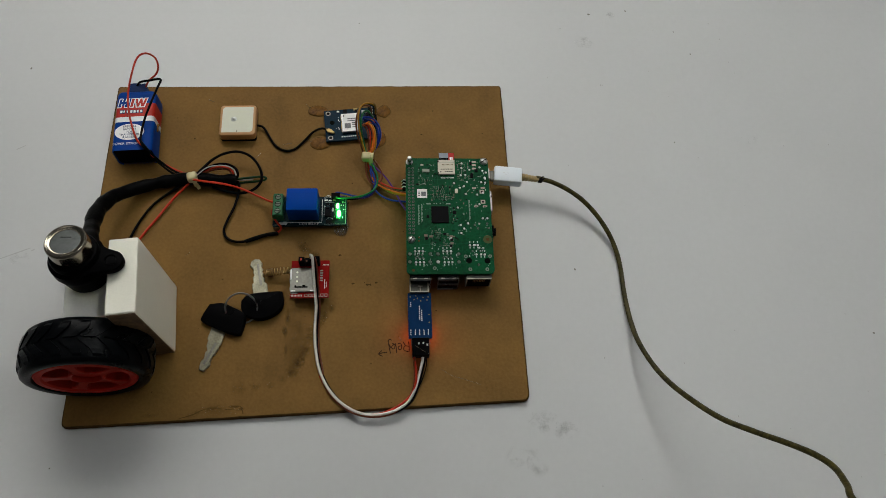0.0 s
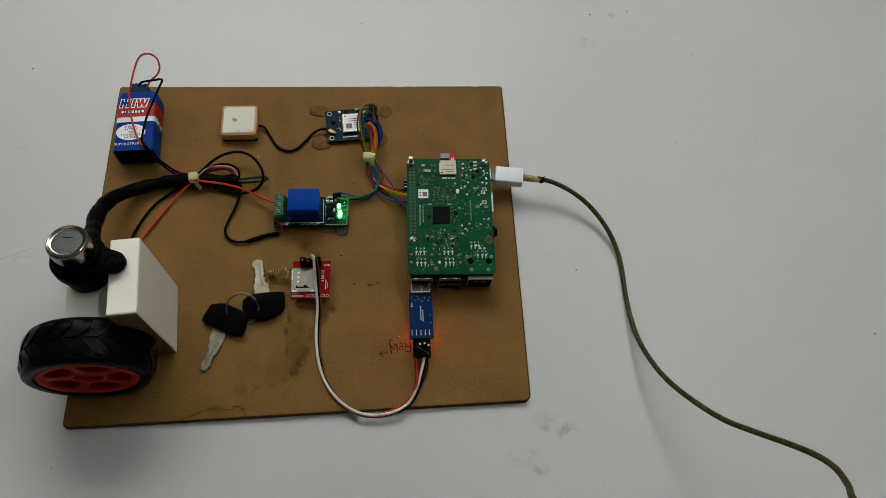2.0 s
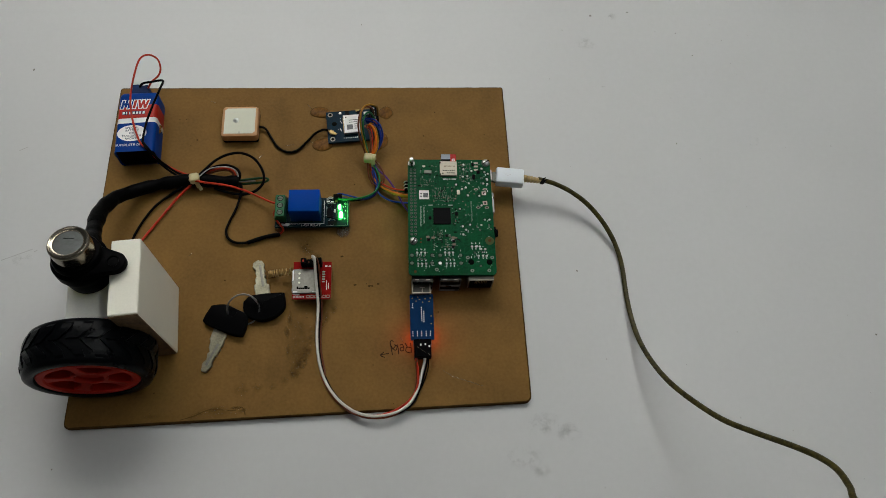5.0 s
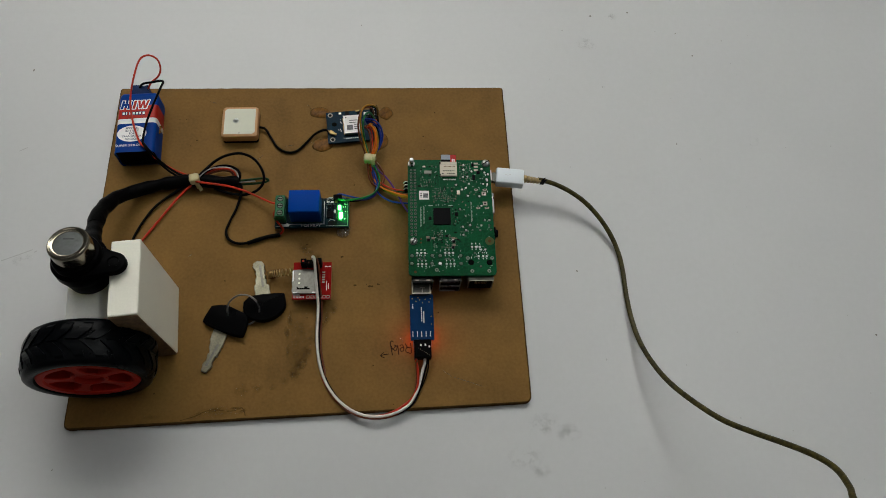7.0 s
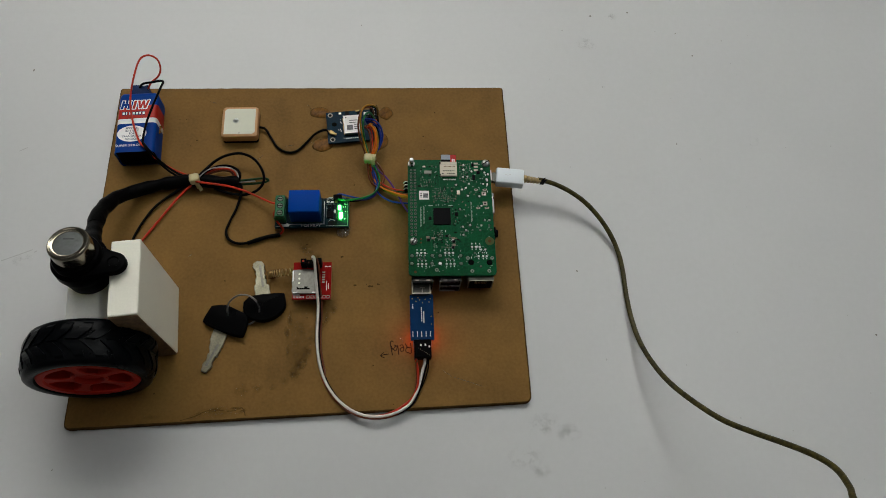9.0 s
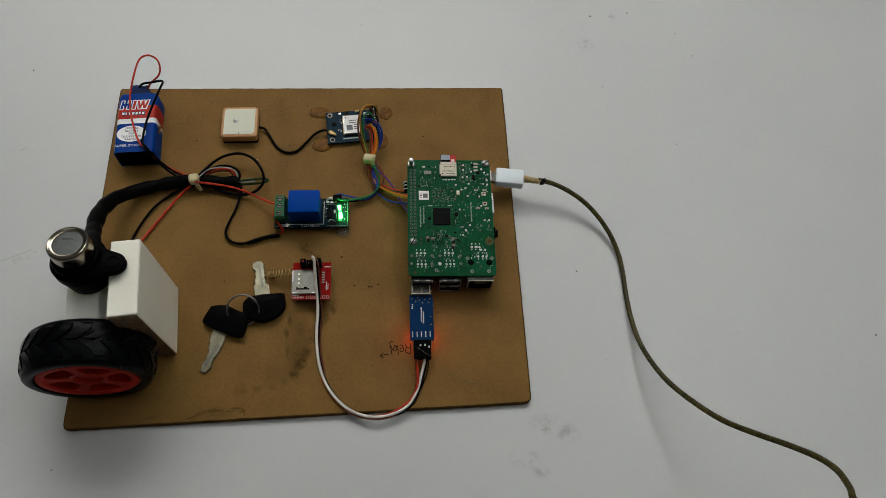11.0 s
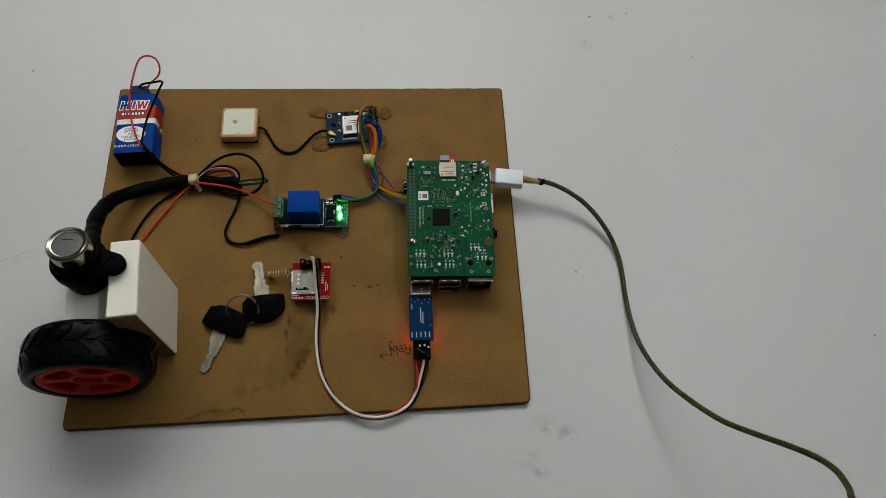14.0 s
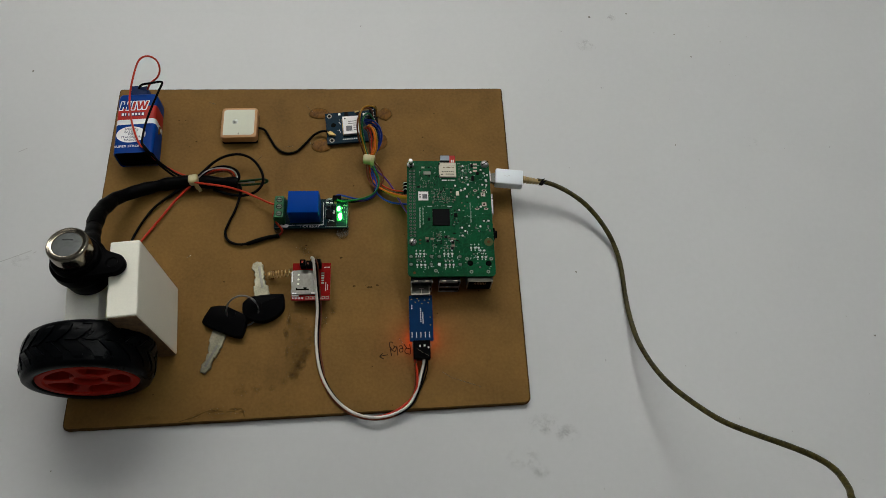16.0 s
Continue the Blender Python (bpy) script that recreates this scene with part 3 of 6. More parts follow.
def key_ring():
    t = thing("key_ring", "thin steel split ring through both keys", "key ring", -103.0, -17.2, 0)
    bm = bmesh.new()
    n = 56
    turn = pose(0, 0, 6.6 * MM, 36, 0, 6)
    rs = []
    for i in range(n + 9):
        a = 2 * math.pi * i / n
        rr, zz = 9.6 + 0.25 * math.sin(a / 2), 0.35 * i / n
        c = Vector((rr * math.cos(a), rr * math.sin(a), zz))
        d = Vector((math.cos(a), math.sin(a), 0))
        rs.append([bm.verts.new(turn @ ((c + d * 0.55 * math.cos(b) + Vector((0, 0, 0.4 * math.sin(b)))) * MM)) for b in [k * math.pi / 4 for k in range(8)]])
    for a, b in zip(rs, rs[1:]):
        for j in range(8):
            bm.faces.new((a[j], a[(j + 1) % 8], b[(j + 1) % 8], b[j]))
    bmesh.ops.recalc_face_normals(bm, faces=bm.faces)
    part("ring", bm, M_STEEL, t, smooth=60)


key_ring()


# ---------------------------------------------------------------- battery
def battery():
    t = thing("nine_volt_battery", "blue, red and white nine volt battery lying on its back", "battery", -184.0, 114.2, 0, 3.8)
    W, H = 13.1, 17.5

    def section(y, slope, s=1.0):
        r = []
        for cx, cz, a in ((W - 2.6, H - 2.6, 0), (-W + 2.6, H - 2.6, 90), (-W + 2.6, 2.6, 180), (W - 2.6, 2.6, 270)):
            for i in range(5):
                q = radians(a + 90 * i / 4)
                x, z = (cx + 2.6 * math.cos(q)) * s, H / 2 + ((cz + 2.6 * math.sin(q)) - H / 2) * s
                r.append((x, y + slope * x, z))
        return r

    bands = (("end_rim", -23.2, -21.8, 0, 0, M_BAT_BLUE), ("lower_band", -21.8, -0.4, 0, 0.02, M_BAT_BLUE),
             ("white_stripe", -0.4, 3.6, 0.02, 0.02, M_BAT_WHITE), ("red_band", 3.6, 13.4, 0.02, 0.10, M_BAT_RED),
             ("upper_band", 13.4, 21.6, 0.10, 0, M_BAT_BLUE))
    for n, y0, y1, s0, s1, m in bands:
        bm = bmesh.new()
        ring_loft(bm, [section(y0, s0), section((y0 + y1) / 2, (s0 + s1) / 2), section(y1, s1)], close=n != "end_rim")
        part(n, bm, m, t, smooth=35)
    part("shoulder", ring_loft(bmesh.new(), [section(21.6, 0), section(23.4, 0, 0.98), section(24.6, 0, 0.93), section(25.0, 0, 0.86)]), M_BAT_BLUE, t, smooth=40)
    part("end_plate", ring_loft(bmesh.new(), [section(-22.2, 0, 0.93), section(-21.9, 0, 0.93)]), M_BLACK, t, "recessed black end plate")
    # white oval with the printed words
    bm = bmesh.new()
    prism(bm, [(-2.2 + 9.6 * math.cos(a), -8.6 + 6.4 * math.sin(a)) for a in [i * math.pi / 18 for i in range(36)]], H, H + 0.05)
    ov = part("label_oval", bm, M_BAT_WHITE, t, "white oval with dark blue words")
    for i, s in enumerate(("SPECIAL", "BATTERY", "FOR", "TRANSISTOR", "RADIOS")):
        words("wording", s, 2.3, -2.2, -4.4 - 2.15 * i, H + 0.11, M_NAVY, ov, width=(9.0, 8.6, 3.6, 13.0, 8.2)[i])
    words("wording", "SUPER STRONG", 2.4, -2.4, -18.0, H + 0.05, M_BAT_WHITE, t, width=19.5)
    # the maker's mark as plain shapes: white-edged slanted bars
    bars_at = ((-11.2, 1.5, 1.0, M_BAT_BLUE), (-6.9, 1.5, 1.0, M_BAT_BLUE), (-3.4, 1.7, 1.0, M_BAT_RED), (0.9, 1.5, -0.9, M_BAT_RED),
               (1.1, 1.3, 2.1, M_BAT_RED), (4.0, 1.3, -0.9, M_BAT_RED), (4.2, 1.5, 2.1, M_BAT_RED))
    for lift, (x0, wide, lean, m) in enumerate(bars_at):
        h0 = H + 0.012 * lift
        ya, yb = 11.6, 18.2
        bm = bmesh.new()
        prism(bm, [(x0 - 0.6, ya - 0.6), (x0 + wide + 0.6, ya - 0.6), (x0 + wide + lean + 0.6, yb + 0.6), (x0 + lean - 0.6, yb + 0.6)], H - 0.1, h0 + 0.04)
        e = part("mark_edge", bm, M_BAT_WHITE, t)
        bm = bmesh.new()
        prism(bm, [(x0, ya), (x0 + wide, ya), (x0 + wide + lean, yb), (x0 + lean, yb)], h0, H + 0.16 + 0.012 * lift)
        part("mark_stroke", bm, m, e)
    part("mark_stroke", B(-9.6, -6.2, 14.2, 15.8, H, H + 0.3), M_BAT_BLUE, t)
    for k, w in enumerate((1.5, 0.7, 1.2, 1.5, 1.4, 1.1, 1.4)):
        x = -9.6 + 2.2 * k
        part("mark_shade", B(x - 0.3, x + w + 0.35, 6.4, 9.2, H, H + 0.04), M_NAVY, t)
        part("mark_bar", B(x, x + w, 6.9, 8.8, H + 0.04, H + 0.09), M_BAT_WHITE, t)
    # torn wrapper flap on the side
    part("torn_wrapper", prism(bmesh.new(), [(12.6, -5), (14.6, -3.5), (13.9, -1.0), (14.8, 1.2), (12.8, 2.0)], 9.5, 10.4), M_GLUE, t, "torn curled bit of wrapper")
    return t


battery()


def battery_clip():
    t = thing("battery_clip", "navy snap connector on the battery's terminals", "connector", -187.5, 143.2, 0, 3.8)
    part("cover", prism(bmesh.new(), [(-6.0, -3.6), (7.4, -3.6), (7.2, 0.4), (5.6, 2.0), (5.6, 5.0), (3.0, 4.2), (-1.0, 5.4), (-5.4, 5.0), (-4.6, 1.5), (-6.4, -0.8)], 1.0, 14.5, bevel=1.0), M_NAVY, t, "soft navy plastic cover", smooth=35)
    for x in (-6, 6):
        part("snap_stud", C(x, -3.6, 8, 3.4, 1.2, axis="y", n=20), M_STEEL, t)
    part("foot_pad", B(-5, 5, -3.2, 0.6, 0.0, 1.2), M_NAVY, t)


battery_clip()


# ---------------------------------------------------------------- patch antenna
def patch_antenna():
    t = thing("patch_antenna", "square tan ceramic patch antenna with a silver top", "antenna", -117.2, 122.2, 0, 1.5)
    part("base", prism(bmesh.new(), rounded(-12.2, 12.2, -12.2, 12.2, 1.5), 0, 2.6, bevel=0.4), M_BLACK, t, "black metal base shield", smooth=35)
    part("ceramic", prism(bmesh.new(), rounded(-12.5, 12.5, -12.6, 12.6, 2.6), 2.6, 8.4, bevel=1.2), M_CERAMIC, t, "tan ceramic block", smooth=35)
    part("silver_patch", prism(bmesh.new(), [(-10.6, -10.4), (8.9, -10.4), (10.6, -8.8), (10.6, 10.6), (-8.9, 10.6), (-10.6, 9.2)], 8.4, 8.55), M_SILVERPAINT, t, "pale silver square")
    pin = part("feed_pin", lathe(bmesh.new(), [(2.1, 8.5), (1.9, 8.75), (1.2, 8.8), (1.1, 9.2), (0.6, 9.6), (0.01, 9.7)], 20, Matrix.Translation((-2.6 * MM, 0.6 * MM, 0))), M_TIN, t, "solder dot", smooth=50)
    part("nick", B(-0.25, 0.25, -10.2, -8.9, 8.55, 8.6), M_EDGE, t)


patch_antenna()


# ---------------------------------------------------------------- single board computer, upside down
def pads(bm, pts, r, z, h=0.45, n=10):
    for x, y in pts:
        lathe(bm, [(r, 0), (r * 0.92, h * 0.5), (r * 0.55, h), (0.01, h * 1.05)], n, Matrix.Translation((x * MM, y * MM, z * MM)))
    return bm


def bars(rng, bm, x0, x1, y0, y1, z, count, tall=False):
    """Small printed lines too fine to read."""
    for _ in range(count):
        x, y = rng.uniform(x0, x1), rng.uniform(y0, y1)
        l, w = rng.uniform(0.5, 1.4), rng.uniform(0.18, 0.32)
        if tall:
            l, w = w, l
        box(bm, x - l / 2, x + l / 2, y - w / 2, y + w / 2, z, z + 0.04)


def usb_port(pi, x0, x1):
    p = part("usb_port", B(x0 + 0.3, x1 - 0.3, -2.2, 17.0, 0.2, 17.5, bevel=0.3), M_CHIP, pi, "twin metal usb socket")
    part("shell_top", B(x0 + 0.5, x1 - 0.5, -2.7, -1.9, 16.9, 17.45, bevel=0.1), M_DARKSTEEL, p)
    for x in (x0 + 2.2, x1 - 4.6):
        part("spring_window", B(x, x + 2.4, -2.6, -1.95, 17.4, 17.5), M_SLOT, p)
    for z0, z1 in ((1.6, 7.6), (9.6, 15.8)):
        part("opening", B(x0 + 1.0, x1 - 1.0, -2.75, -2.1, z0, z1), M_HOLE, p, "dark socket opening")
        part("tongue", B(x0 + 1.6, x1 - 1.6, -2.95, -2.0, z0 + 3.6, z0 + 5.0), M_CHIP, p)
        for s, z in ((1, z1), (-1, z0)):
            bm = bmesh.new()
            ring_loft(bm, [[(x0 + 0.9, -2.2, z), (x1 - 0.9, -2.2, z), (x1 - 0.9, -2.2, z + 0.4 * s), (x0 + 0.9, -2.2, z + 0.4 * s)],
                           [(x0 + 0.5, -3.4, z + 0.55 * s), (x1 - 0.5, -3.4, z + 0.55 * s), (x1 - 0.5, -3.4, z + 0.95 * s), (x0 + 0.5, -3.4, z + 0.95 * s)]])
            part("lip", bm, M_STEEL, p, "bright flared metal lip")
    for x in (x0 + 0.1, x1 - 0.5):
        part("shell_side", B(x, x + 0.4, -3.2, -2.0, 1.0, 16.6), M_STEEL, p)
    return p


def slotted_screw(name, parent, x, y, z, r, ang, m):
    s = part(name, lathe(bmesh.new(), [(r, 0), (r, 0.9), (r * 0.85, 1.5), (r * 0.5, 1.8), (0.01, 1.9)], 24, Matrix.Translation((x * MM, y * MM, z * MM))), m, parent, "slotted metal screw head", smooth=45)
    bm = B(-r * 0.95, r * 0.95, -0.3, 0.3, 1.0, 1.97)
    bmesh.ops.transform(bm, matrix=pose(x * MM, y * MM, z * MM, 0, 0, ang), verts=bm.verts)
    part("slot", bm, M_HOLE, s)


def pi_board():
    rng = random.Random(11)
    Z = 19.1
    t = thing("single_board_computer", "green single board computer lying upside down on its ports", "circuit board", 0, 0, 0)
    pc = part("board", prism(bmesh.new(), rounded(0, 56, 0, 85, 3), Z - 1.5, Z, bevel=0.12), M_PCB_GREEN, t, "green board with solder points")
    # copper traces as faint raised lines
    bm = bmesh.new()
    for _ in range(230):
        x, y = rng.uniform(8, 54), rng.uniform(3, 82)
        d = rng.choice(((1, 0), (0, 1), (0, 1), (0.7, 0.7), (-0.7, 0.7)))
        for seg in range(rng.randint(1, 3)):
            l = rng.uniform(2, 9)
            x2, y2 = x + d[0] * l, y + d[1] * l
            if not (1 < x2 < 55 and 1 < y2 < 84):
                break
            nx, ny = -d[1] * 0.11, d[0] * 0.11
            vs = [bm.verts.new((a * MM, b * MM, (Z + 0.03) * MM)) for a, b in ((x + nx, y + ny), (x - nx, y - ny), (x2 - nx, y2 - ny), (x2 + nx, y2 + ny))]
            bm.faces.new(vs)
            x, y = x2, y2
            d = rng.choice(((d[0], d[1]), (0.7, 0.7), (0, 1), (1, 0)))
    tagged(part("trace", bm, M_TRACE_GREEN, pc, "fine green copper traces"), kind="stuff")
    # header: 2 x 20 solder points with a black strip below
    hd = part("pin_header", B(1.0, 6.1, 27.4, 78.2, 9.0, Z - 1.5, bevel=0.2), M_BLACK, t, "black two-row pin header")
    for i in range(20):
        y = 28.7 + 2.54 * i
        for x in (2.3, 4.84):
            q = Matrix.Translation((x * MM, y * MM, Z * MM))
            part("solder_point", lathe(bmesh.new(), [(0.88, 0.02), (0.84, 0.14), (0.52, 0.14), (0.46, 0.03)], 10, q), M_DULLTIN, hd)
            part("pin", B(x - 0.3, x + 0.3, y - 0.3, y + 0.3, 4.0, 9.0), M_BRASS, hd)
            part("pad_shade", C(x, y, Z, 1.1, 0.02, n=12), M_PADSHADE, hd)
    for y in (66.0, 68.6, 71.0):
        part("bent_pin", S([(1.5, y, 13), (-1.4, y + 0.3, 13.4), (-2.6, y - 0.4, 12.2)], 0.32, n=6, step=4), M_TIN, hd)
    part("side_plug", B(-2.2, 1.0, 64.6, 72.2, 9.0, 12.6, bevel=0.4), M_BLACK, hd)
    # main chip and parts on the upper face
    ch = part("memory_chip", B(16.5, 27.9, 35.7, 47.7, Z, Z + 1.0, bevel=0.15), M_CHIP, t, "square black chip")
    part("chip_mark", lathe(bmesh.new(), [(0.5, 1.0), (0.01, 1.02)], 12, Matrix.Translation((17.3 * MM, 36.6 * MM, Z * MM))), M_HOLE, ch)
    for a in ((15.4, 15.6, 35.0, 48.7), (28.7, 28.9, 35.0, 48.7), (15.4, 28.9, 48.7, 48.9), (15.4, 28.9, 34.8, 35.0)):
        part("chip_outline", B(*a, Z, Z + 0.04), M_TRACE_GREEN, ch)
    for x0 in (13.4, 26.4):
        part("chip_caption", B(x0, x0 + 3.0, 49.6, 50.3, Z, Z + 0.04), M_SILKDIM, ch)
    sl = part("card_slot", B(21.7, 33.2, 71.7, 82.8, Z, Z + 1.5, bevel=0.25), M_SLOT, t, "metal memory card slot")
    for k in range(7):
        part("slot_mark", B(23.6 + 1.2 * k, 24.3 + 1.2 * k, 75.2, 75.9, Z + 1.5, Z + 1.56), M_CHIP, sl)
    for k in range(4):
        part("slot_mark", B(26.4 + 1.4 * k, 27.4 + 1.4 * k, 73.4, 74.0, Z + 1.5, Z + 1.56), M_CHIP, sl)
    for k in range(9):
        part("slot_mark", B(24.6 + 0.85 * k, 25.1 + 0.85 * k, 78.6, 79.3, Z + 1.5, Z + 1.56), M_EDGE, sl)
    part("slot_fold", B(21.9, 33.0, 80.6, 80.8, Z + 1.48, Z + 1.54), M_HOLDER, sl)
    part("slot_hole", C(23.6, 73.4, Z + 1.5, 0.55, 0.05, n=12), M_HOLE, sl)
    for y in (81.6, 72.6):
        part("slot_notch", B(21.5, 22.4, y - 0.6, y + 0.6, Z + 0.4, Z + 1.6), M_HOLE, sl)
    sd = part("memory_card", B(22.6, 33.0, 80.5, 88.6, Z + 0.5, Z + 1.2, bevel=0.15), M_CHIP, t, "memory card with a red and grey label")
    part("card_label_grey", B(22.8, 29.0, 84.6, 88.4, Z + 1.2, Z + 1.24), mat("card_grey", (0.22, 0.25, 0.30), rough=0.5), sd)
    part("card_label_red", B(29.0, 32.9, 82.8, 88.4, Z + 1.2, Z + 1.24), M_BAT_RED, sd)
    for k in range(2):
        part("card_bar", B(30.0 + 1.2 * k, 30.7 + 1.2 * k, 83.0, 85.0, Z + 1.24, Z + 1.28), M_SILK, sd)
    st = part("sticker", B(7.5, 14.1, 54.4, 61.0, Z + 0.02, Z + 0.12), M_PAPER, t, "small white square sticker")
    for k in range(3):
        part("sticker_bar", B(8.1, 9.4, 56.0 + 1.2 * k, 56.5 + 1.2 * k, Z + 0.12, Z + 0.16), M_CHIP, st)
    part("sticker_bar", B(10.2, 13.3, 55.7, 59.0, Z + 0.12, Z + 0.16), M_CODE, st)
    # bright solder points, read off the board by region
    big = [(2.2, 13.8, 19), (15.2, 13.8, 19), (20.2, 13.8, 19), (33.3, 13.7, 19), (2.1, 8.4, 19), (15.0, 8.3, 19), (20.1, 8.3, 19), (33.4, 8.2, 19)]
    for x, y, z in big:
        part("pad_shade", C(x, y, Z, 1.55, 0.03, n=18), M_PADSHADE, t)
        part("shield_solder", pads(bmesh.new(), [(x, y)], 1.15, Z, 0.35, 16), M_TIN if (x > 15 and x < 24 and y < 12) else M_DULLTIN, t)
    row = []
    for u in (737, 744, 751, 787, 794, 801):
        row.append(((u - 721.5) * 0.3585, 15.6))
    for u in (739, 746, 753, 790, 797, 803.5):
        row.append(((u - 722) * 0.357, 8.0))
    row += [((u - 721.5) * 0.3575, 13.3) for u in (847, 855, 861.5)] + [((u - 721.5) * 0.3575, 19.8) for u in (836, 843, 850)]
    for x, y in row:
        for q in (-2.1, 1.9):
            part("pad_number", B(x - 0.3, x + 0.25, y + q, y + q + 1.0, Z, Z + 0.04), M_SILK, t)
        part("pad_shade", C(x, y, Z, 1.12, 0.03, n=14), M_PADSHADE, t)
        part("solder_dot", pads(bmesh.new(), [(x, y)], 0.82, Z, 0.5, 12), M_TIN, t)
    dots = [(37.9, 80.9, 19), (37.7, 77.3, 19), (37.1, 71.6, 19), (40.2, 72.0, 19), (43.1, 76.0, 19), (50.1, 77.8, 19), (51.9, 75.2, 19), (54.1, 73.8, 19), (32.3, 65.5, 19), (38.7, 63.3, 19),
            (39.9, 57.3, 19), (47.5, 56.9, 19), (50.6, 66.4, 19), (53.4, 69.0, 19), (53.3, 66.0, 19), (34.2, 47.1, 19), (35.6, 34.3, 19), (40.4, 35.5, 19), (37.7, 31.8, 19), (35.7, 28.5, 19), (48.6, 49.7, 19),
            (50.3, 39.2, 19), (53.3, 39.2, 19), (28.9, 24.9, 19), (51.3, 58.2, 19), (53.1, 69.9, 19)]
    for x, y, z in dots:
        part("pad_shade", C(x, y, Z, 1.2, 0.03, n=14), M_PADSHADE, t)
        part("solder_dot", pads(bmesh.new(), [(x, y)], 0.78, Z, 0.5, 12), M_TIN, t)
    rings = [(37.9, 12.1, 19), (53.5, 12.1, 19), (40.4, 3.1, 19), (51.2, 3.1, 19), (17.8, 4.0, 19)]
    for x, y, z in rings:
        part("ring_pad", lathe(bmesh.new(), [(1.2, 0), (1.15, 0.1), (0.55, 0.1), (0.5, 0.02)], 18, Matrix.Translation((x * MM, y * MM, Z * MM))), M_PADGREY, t)
    for x, y, z in ((39.9, 9.0, 19), (51.7, 8.9, 19)):
        part("peg_hole", C(x, y, Z - 0.3, 1.95, 0.36, n=22), M_HOLE, t, "dark round hole")
    for u, v, a, b in ((860, 347, 1.5, 1.4), (861, 365, 1.5, 1.4)):
        x, y = (u - 721) * 0.365, 85 - (v - 284.5) * 0.416
        q = part("square_pad", B(x - a, x + a, y - b, y + b, Z, Z + 0.08), M_SLOT, t)
        part("pad_hole", C(x, y, Z + 0.05, 0.7, 0.06, n=12), M_HOLE, q)
    for u, v in ((846, 340), (848, 373), (862, 340), (864, 373)):
        x, y = (u - 721) * 0.365, 85 - (v - 284.5) * 0.416
        q = part("oval_pad", prism(bmesh.new(), [(x + 1.5 * math.cos(a), y + 0.75 * math.sin(a)) for a in [i * math.pi / 8 for i in range(16)]], Z, Z + 0.1), M_SLOT, t)
        part("pad_slot", prism(bmesh.new(), [(x + 0.9 * math.cos(a), y + 0.32 * math.sin(a)) for a in [i * math.pi / 8 for i in range(16)]], Z + 0.1, Z + 0.13), M_HOLE, q)
    for x, y, z in ((46.4, 82.2, 19), (46.3, 79.6, 19), (46.2, 76.9, 19)):
        part("gold_pad", B(x - 1.4, x + 1.4, y - 0.7, y + 0.7, Z, Z + 0.25, bevel=0.1), M_SLOT, t)
    # larger small components
    for (x, y, z), a, b, h, m in (((13.6, 75.0, 19), 2.4, 1.2, 0.8, M_PADGREY), ((11.0, 79.4, 19), 1.0, 0.55, 0.7, M_SILVERPAINT), ((33.6, 59.4, 19), 1.0, 1.5, 0.9, M_SILVERPAINT),
                                  ((31.8, 43.4, 19), 1.2, 1.2, 0.8, M_CHIP), ((14.3, 40.4, 19), 0.9, 1.0, 0.7, M_CHIP), ((44.4, 71.2, 19), 1.0, 1.7, 0.9, M_CHIP),
                                  ((47.6, 75.1, 19), 1.1, 1.1, 0.8, M_CHIP), ((44.1, 80.9, 19), 0.8, 1.2, 0.7, M_CHIP), ((7.7, 64.5, 19), 0.9, 0.5, 0.6, M_CHIP), ((8.1, 23.0, 19), 0.6, 0.5, 0.2, M_EDGE), ((8.2, 25.4, 19), 0.6, 0.5, 0.2, M_EDGE)):
        part("component", B(x - a, x + a, y - b, y + b, Z, Z + h, bevel=0.12), m, t)
    # dense small parts
    zones = ((17, 32, 52, 64, 44), (8, 20, 66, 80, 12), (29, 34, 22, 40, 14), (16, 28, 19, 31, 20), (34, 45, 68, 82, 18), (36, 50, 44, 60, 8), (29, 34, 36, 50, 8))
    dark, pale, tin = bmesh.new(), bmesh.new(), bmesh.new()
    for x0, x1, y0, y1, c in zones:
        for _ in range(c):
            x, y = rng.uniform(x0, x1), rng.uniform(y0, y1)
            a, b = rng.choice(((0.55, 0.3), (0.3, 0.55), (0.4, 0.22), (0.22, 0.4)))
            k = rng.random()
            box(dark if k < 0.55 else pale if k < 0.75 else tin, x - a, x + a, y - b, y + b, Z, Z + 0.4)
    for n, bm, m in (("tiny_component", dark, M_CHIP), ("tiny_capacitor", pale, M_TINYCAP), ("tiny_pad", tin, M_DULLTIN)):
        tagged(part(n, bm, m, t), "scattered surface-mount parts", kind="stuff")
    # lesser pads between the socket rows, and beside the network and video sockets
    for x, y in ((5.4, 13.4), (7.6, 13.3), (9.9, 13.2), (6.2, 11.2), (8.2, 11.1), (10.4, 11.1), (23.7, 11.4), (25.8, 11.4), (28.2, 11.3), (42.6, 15.6), (47.6, 15.8),
                 (46.8, 17.9), (49.4, 17.9), (44.8, 34.2), (46.8, 31.9), (53.8, 32.2), (52.9, 35.4), (46.0, 6.3)):
        q = part("pad_shade", C(x, y, Z, 1.0, 0.03, n=14), M_PADSHADE, t)
        part("solder_ring", lathe(bmesh.new(), [(0.75, 0.03), (0.7, 0.12), (0.36, 0.12), (0.32, 0.04)], 14, Matrix.Translation((x * MM, y * MM, Z * MM))), M_DULLTIN, q)
    for x, y in ((46.8, 17.9), (49.4, 17.9), (47.7, 35.2), (44.3, 20.0), (36.0, 62.0), (41.0, 66.4)):
        part("solder_dot", pads(bmesh.new(), [(x, y)], 0.75, Z + 0.1, 0.45, 12), M_TIN, t)
